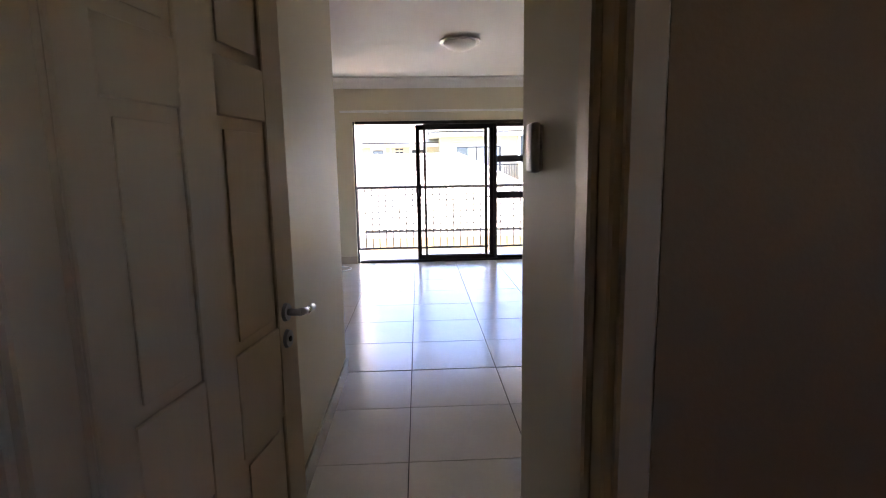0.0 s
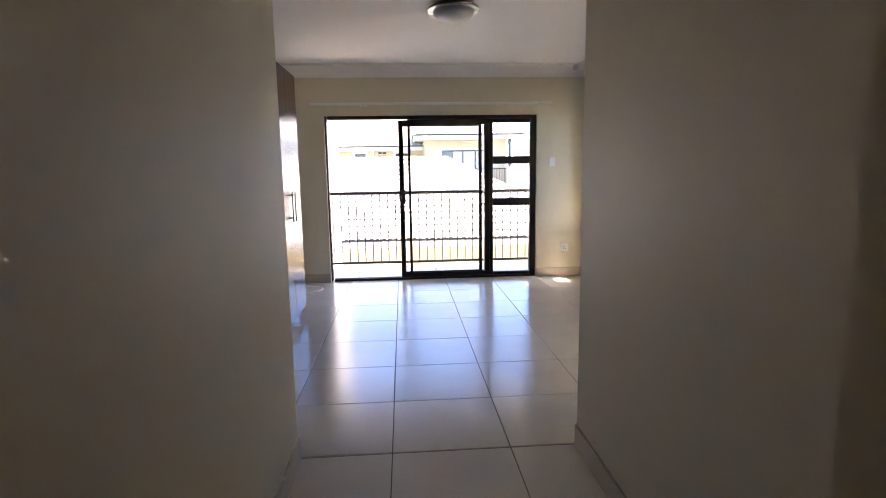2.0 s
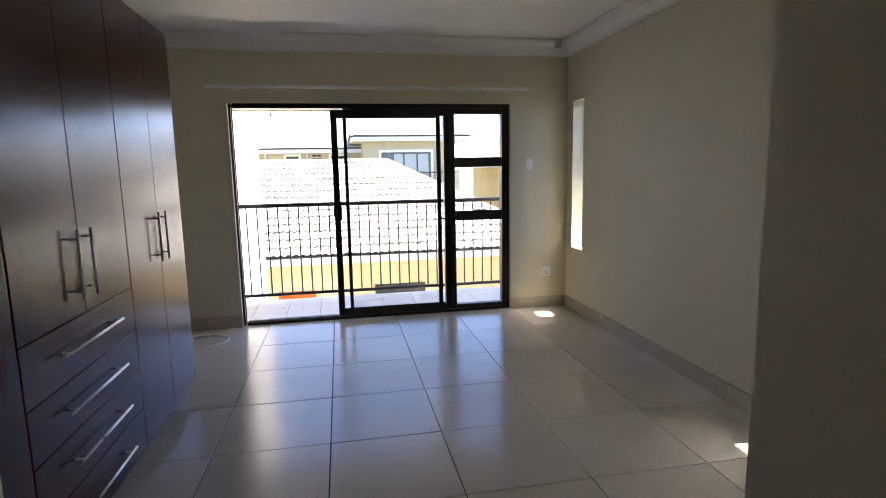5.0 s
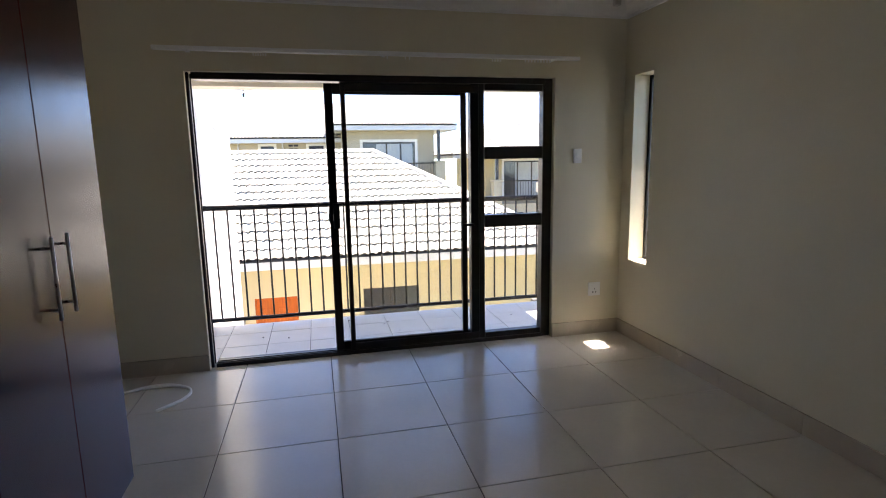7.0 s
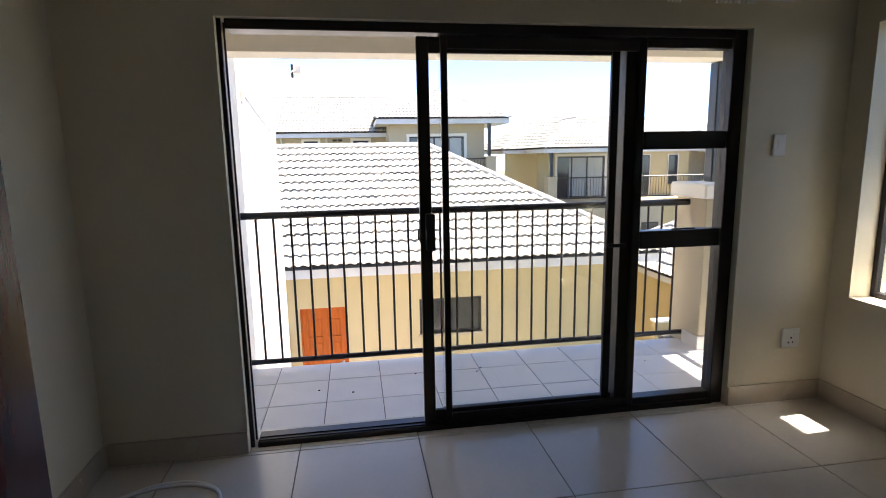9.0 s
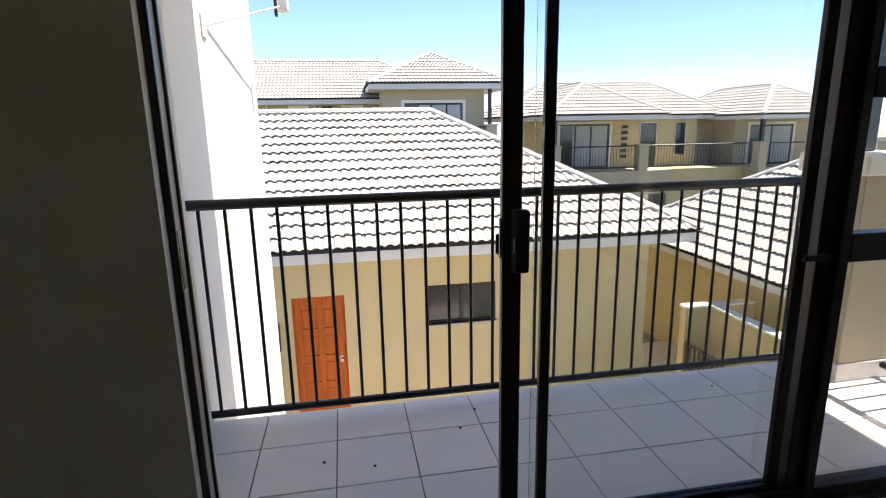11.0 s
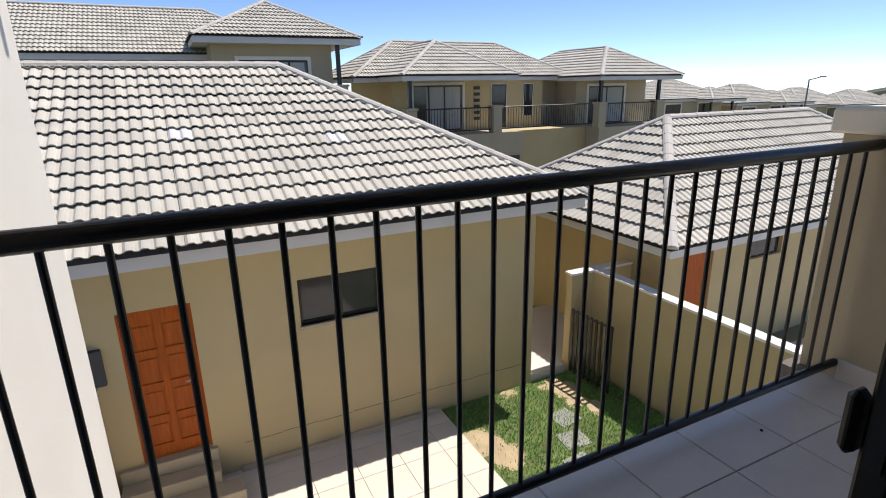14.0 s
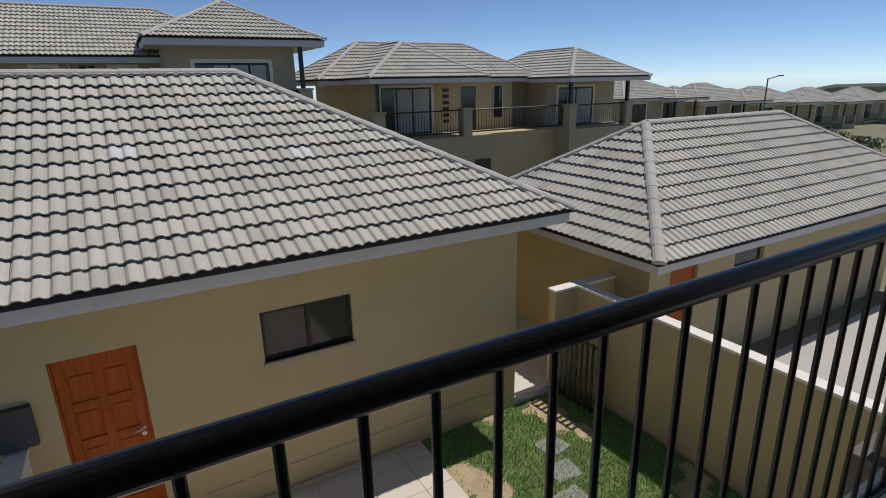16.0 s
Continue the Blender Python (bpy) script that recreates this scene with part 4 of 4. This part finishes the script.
def shrub(th, d, height, spread, label):
    x, y = 0.6 + d * math.sin(radians(th)), 8.75 + d * math.cos(radians(th))
    root = tagged(empty("shrub", (x, y, ground_z(x, y) - 0.05)), label, "shrub", "shrubs beside the street")
    bm = bmesh.new()
    tube(bm, (0, 0, 0), (0.04, 0.02, height * 0.5), 0.06, 7, 0.035)
    tips = []
    for k in range(7):
        a = k * 2.4
        tip = Vector((math.cos(a) * spread * random.uniform(0.4, 0.8), math.sin(a) * spread * random.uniform(0.4, 0.8), height * random.uniform(0.55, 0.9)))
        tube(bm, (0.02, 0.01, height * random.uniform(0.2, 0.45)), tip, 0.025, 5, 0.008)
        tips.append(tip)
    part("trunk", bm, M_BARK, root)
    bm = bmesh.new()
    for k in range(420):
        p = random.choice(tips) + Vector((random.gauss(0, 1), random.gauss(0, 1), random.gauss(0, 0.8))) * spread * 0.26
        p.z = min(max(p.z, height * 0.15), height)
        m = Matrix.Translation(p) @ pose(0, 0, 0, random.uniform(0, 180), random.uniform(0, 180), random.uniform(0, 180))
        w, l = random.uniform(0.03, 0.06), random.uniform(0.08, 0.16)
        bm.faces.new([bm.verts.new(m @ Vector(q)) for q in ((-l, 0, 0), (0, -w, 0.01), (l, 0, 0), (0, w, 0.01))])
    part("crown", bm, M_LEAF, root)


shrub(65.7, 44, 2.3, 0.8, "thin green shrub beside the street")
shrub(66.9, 42, 1.7, 1.2, "low leafy green shrub on the verge")
shrub(67.8, 45, 1.5, 1.1, "low leafy green shrub on the verge")
shrub(55.4, 40, 3.3, 0.9, "slim young tree in front of the terrace")

# distant hill
bm = bmesh.new()
n, vs = 80, []
for i in range(n + 1):
    th = radians(40 + 50 * i / n)
    top = -9.0 + 1.8 * noise.noise((i * 0.17, 0, 0)) - 12 * min(1.0, max(0.0, (64.8 - math.degrees(th)) / 3.0))
    vs.append([bm.verts.new((r * math.sin(th), 8 + r * math.cos(th), z)) for r, z in ((800, -60), (840, top - 3 + noise.noise((i * 0.9, 1, 0))), (900, top + 0.9 * noise.noise((i * 0.7, 2, 0))))])
for i in range(n):
    for k in range(2):
        bm.faces.new((vs[i][k], vs[i + 1][k], vs[i + 1][k + 1], vs[i][k + 1]))
M_HILL = material("bush_hill", (0.06, 0.075, 0.04), 0.95, vary=0.5, scale=0.05, fine=0.6, bump=0.5)
structure("backdrop", bm, M_HILL, "dark bush-covered hill on the horizon", "hill")


# ---- wardrobe ----
WX, WZ, WT = -0.046, 0.10, 2.32


def wardrobe(y0, y1, drawers, label):
    root = tagged(empty("wardrobe", (XL, y0, 0)), label, "wardrobe", "built-in wardrobes")
    def wp(name, d, mat=M_WOOD, parent=None, lab="", bevel=0.002, seg=1):
        bm = boxes(d, bevel=bevel, segments=seg) if bevel else boxes(d)
        bmesh.ops.translate(bm, verts=bm.verts[:], vec=(-XL, -y0, 0))
        return part(name, bm, mat, parent or root, lab)
    wp("carcass", (XL + 0.004, WX - 0.022, y0, y1, WZ, WT), bevel=0)
    wp("plinth", (XL + 0.004, WX - 0.07, y0 + 0.002, y1 - 0.002, 0.001, WZ - 0.001))
    g, ym = 0.002, (y0 + y1) / 2
    zb = 0.92 if drawers else WZ
    for a, b, hy in ((y0 + g, ym - g, ym - 0.075), (ym + g, y1 - g, ym + 0.04)):
        d = wp("door", (WX - 0.020, WX, a, b, zb + g, WT - 0.002))
        bm = bmesh.new()
        z0, z1 = (0.985, 1.258)
        tube(bm, (WX + 0.032, hy, z0), (WX + 0.032, hy, z1), 0.006, 10)
        for z in (z0 + 0.035, z1 - 0.035):
            tube(bm, (WX, hy, z), (WX + 0.032, hy, z), 0.005, 8)
        bmesh.ops.translate(bm, verts=bm.verts[:], vec=(-XL, -y0, 0))
        part("handle", bm, M_STEEL, d, "brushed steel bar handle", smooth=True)
    if drawers:
        zs = (0.10, 0.30, 0.505, 0.705, 0.92)
        for i in range(4):
            d = wp("drawer", (WX - 0.020, WX, y0 + g, y1 - g, zs[i] + g, zs[i + 1] - g))
            zz = zs[i + 1] - 0.10
            bm = bmesh.new()
            tube(bm, (WX + 0.032, y0 + 0.21, zz), (WX + 0.032, y1 - 0.215, zz), 0.006, 10)
            for yy in (y0 + 0.26, y1 - 0.265):
                tube(bm, (WX, yy, zz), (WX + 0.032, yy, zz), 0.005, 8)
            bmesh.ops.translate(bm, verts=bm.verts[:], vec=(-XL, -y0, 0))
            part("handle", bm, M_STEEL, d, "brushed steel bar handle", smooth=True)


wardrobe(5.82, 6.757, False, "dark mahogany wardrobe with two tall doors")
wardrobe(4.862, 5.818, True, "dark mahogany wardrobe with four drawers below its doors")
wardrobe(YB + 0.02, 4.858, False, "dark mahogany wardrobe with two tall doors")

# ---- ceiling lamp ----
cl = tagged(empty("ceiling_lamp", (1.39, 5.86, CEIL)), "round ceiling lamp with a frosted glass bowl, switched off", "ceiling lamp")
def dome(r, depth, n=28, k=8):
    bm = bmesh.new()
    rings = [[bm.verts.new((r * math.cos(a) * math.cos(2 * math.pi * i / n), r * math.cos(a) * math.sin(2 * math.pi * i / n), -depth * math.sin(a))) for i in range(n)] for a in [math.pi / 2 * j / k for j in range(k)]]
    tip = bm.verts.new((0, 0, -depth))
    for j in range(k - 1):
        for i in range(n):
            bm.faces.new((rings[j][i], rings[j][(i + 1) % n], rings[j + 1][(i + 1) % n], rings[j + 1][i]))
    for i in range(n):
        bm.faces.new((rings[-1][i], rings[-1][(i + 1) % n], tip))
    return bm
M_FROST = material("frosted_glass", (0.62, 0.62, 0.60), 0.3, vary=0.04, bump=0.0)
bm = dome(0.165, 0.085)
bmesh.ops.translate(bm, verts=bm.verts[:], vec=(0, 0, -0.035))
part("bowl", bm, M_FROST, cl, "frosted white glass bowl", smooth=True)
bm = bmesh.new()
bmesh.ops.create_cone(bm, cap_ends=True, segments=32, radius1=0.210, radius2=0.198, depth=0.02, matrix=Matrix.Translation((0, 0, -0.026)))
part("rim", bm, M_STEEL, cl, "brushed steel rim", smooth=False)
bm = bmesh.new()
bmesh.ops.create_cone(bm, cap_ends=True, segments=24, radius1=0.12, radius2=0.12, depth=0.018, matrix=Matrix.Translation((0, 0, -0.009)))
part("base", bm, M_PLASTIC, cl)

# ---- curtain rail ----
cr = tagged(empty("curtain_rail", (1.34, 8.22, 2.23)), "white curtain rail with loose gliders above the sliding door", "curtain rail")
part("rail", boxes((-1.50, 1.50, -0.02, 0.02, -0.014, 0.014), bevel=0.004), M_PLASTIC, cr)
for x in (-1.3, 0.0, 1.3):
    part("bracket", boxes((x - 0.015, x + 0.015, 0.02, 0.08, -0.012, 0.022), bevel=0.003), M_PLASTIC, cr)
for x in [-0.88 + 0.016 * k for k in range(6)] + [0.02, 0.15, 0.18] + [0.80 + 0.021 * k for k in range(4)] + [1.06 + 0.025 * k for k in range(9)]:
    part("glider", boxes((x - 0.004, x + 0.004, -0.006, 0.006, -0.035, -0.014), bevel=0.001), M_PLASTIC, cr)

# ---- wall plates ----
def plate(name, loc, w, h, t, rz, label, category):
    root = tagged(empty(name, loc), label, category)
    root.rotation_euler = (0, 0, radians(rz))
    part("cover", boxes((-w / 2, w / 2, -t, 0, -h / 2, h / 2), bevel=min(t * 0.4, 0.004), segments=2), M_PLASTIC, root)
    return root
sw = plate("light_switch", (2.88, YF, 1.497), 0.072, 0.115, 0.010, 0, "white plastic light switch on the wall", "light switch")
part("rocker", boxes((-0.014, 0.014, -0.0135, -0.0095, -0.022, 0.022), bevel=0.002), M_PLASTIC, sw)
so = plate("wall_socket", (3.06, YF, 0.388), 0.11, 0.115, 0.012, 0, "white three-pin wall socket with two switches", "socket")
for x in (-0.024, 0.024):
    part("switch", boxes((x - 0.007, x + 0.007, -0.0155, -0.0118, 0.018, 0.034), bevel=0.001), M_PLASTIC, so)
M_HOLE = material("dark_hole", (0.01, 0.01, 0.01), 0.8, bump=0)
for x, z in ((0, 0.002), (-0.013, -0.026), (0.013, -0.026)):
    part("pin_hole", boxes((x - 0.0045, x + 0.0045, -0.0128, -0.0118, z - 0.005, z + 0.005)), M_HOLE, so)
ic = plate("intercom_handset", (CN, 1.495, 1.505), 0.058, 0.100, 0.006, -90, "white plastic intercom handset on the wall", "intercom")
part("front_shell", boxes((-0.033, 0.033, -0.026, -0.0065, -0.056, 0.056), bevel=0.008, segments=3), M_PLASTIC, ic, "rounded glossy white shell", smooth=True)
part("button", boxes((0.008, 0.020, -0.0275, -0.0261, -0.030, -0.018), bevel=0.0005), M_PLASTIC, ic)

det = tagged(empty("alarm_sensor", (3.13, 8.20, 2.655)), "small grey alarm sensor mounted on the cornice", "sensor")
part("case", boxes((-0.025, 0.025, -0.03, 0.02, -0.035, 0.03), bevel=0.006), M_FASCIA, det)

# ---- loose cable on the floor ----
def cable(name, pts, r, label, mat):
    cu = bpy.data.curves.new(name, "CURVE")
    cu.dimensions, cu.bevel_depth, cu.bevel_resolution, cu.resolution_u = "3D", r, 3, 8
    sp = cu.splines.new("BEZIER")
    sp.bezier_points.add(len(pts) - 1)
    for b, p in zip(sp.bezier_points, pts):
        b.co, b.handle_left_type, b.handle_right_type = p, "AUTO", "AUTO"
    cu.materials.append(mat)
    return tagged(new(name, cu), label, "cable")
CABLE = [(-0.66, 7.62, 0.006), (-0.62, 7.83, 0.006), (-0.46, 8.02, 0.006), (-0.28, 8.07, 0.012), (-0.13, 8.03, 0.006), (-0.06, 7.94, 0.006), (-0.07, 7.83, 0.006), (-0.15, 7.72, 0.006), (-0.20, 7.67, 0.006)]
fc = cable("floor_cable", CABLE, 0.008, "loose white twin cable curled on the floor tiles", M_PLASTIC)
strand = cable("strand", [(x + 0.004, y - 0.013, 0.006) for x, y, z in CABLE], 0.008, "", M_PLASTIC)
del strand["category"]
strand.parent = fc

for t_px in ((0.95, 9.20), (1.42, 9.22), (1.38, 9.16), (2.42, 9.33), (2.62, 9.10), (0.52, 8.98), (1.06, 9.36), (0.30, 9.05)):
    bm = bmesh.new()
    bmesh.ops.create_icosphere(bm, subdivisions=1, radius=0.008)
    for v in bm.verts:
        v.co *= 1 + 0.3 * noise.noise(v.co * 300 + Vector((t_px[0] * 9, 0, 0)))
        v.co.z *= 0.6
    pb = part("pebble", bm, M_HOLE)
    pb.location = (t_px[0], t_px[1], BZ + 0.004)
    tagged(pb, "small dark crumb of dirt on the balcony tiles", "dirt crumb", "crumbs on the balcony")
cable("wall_cable", [(-0.252, 9.30, -0.025), (-0.25, 9.36, 0.03), (-0.25, 9.40, 0.09), (-0.252, 9.42, 0.14)], 0.005, "short grey cable end by the balcony wall", M_FASCIA)

# ---- tiles of floor, balcony and yard, last ----
meshes = {}
lay(FLOOR, [0.252 + 0.6115 * k for k in range(-2, 7)], [8.270 - 0.6130 * k for k in range(17, -2, -1)], [(XL, XR, YB, YF), (CL, CR, 1.695, YB), (CL, CN, 0.93, 1.695), (0.0, OPW, YF, YO), (XL, XR, -1.8, 0.93)], 0.0, 0.010, M_FLOOR, 0.005, meshes)
lay(balc, [0.004 + 0.3510 * k for k in range(-1, 12)], [9.22 + 0.35 * k for k in range(-3, 2)], [(BL, BR + 0.12, YO, 9.52)], BZ, 0.009, M_BALC, 0.005, meshes)
lay(yard, [-1.0 + 0.62 * k for k in range(0, 8)] + [3.76], [8.6 + 0.62 * k for k in range(0, 12)], [(-1.0, 3.76, 8.6, 15.14)], GZ, 0.02, M_PAVED, 0.006, meshes)
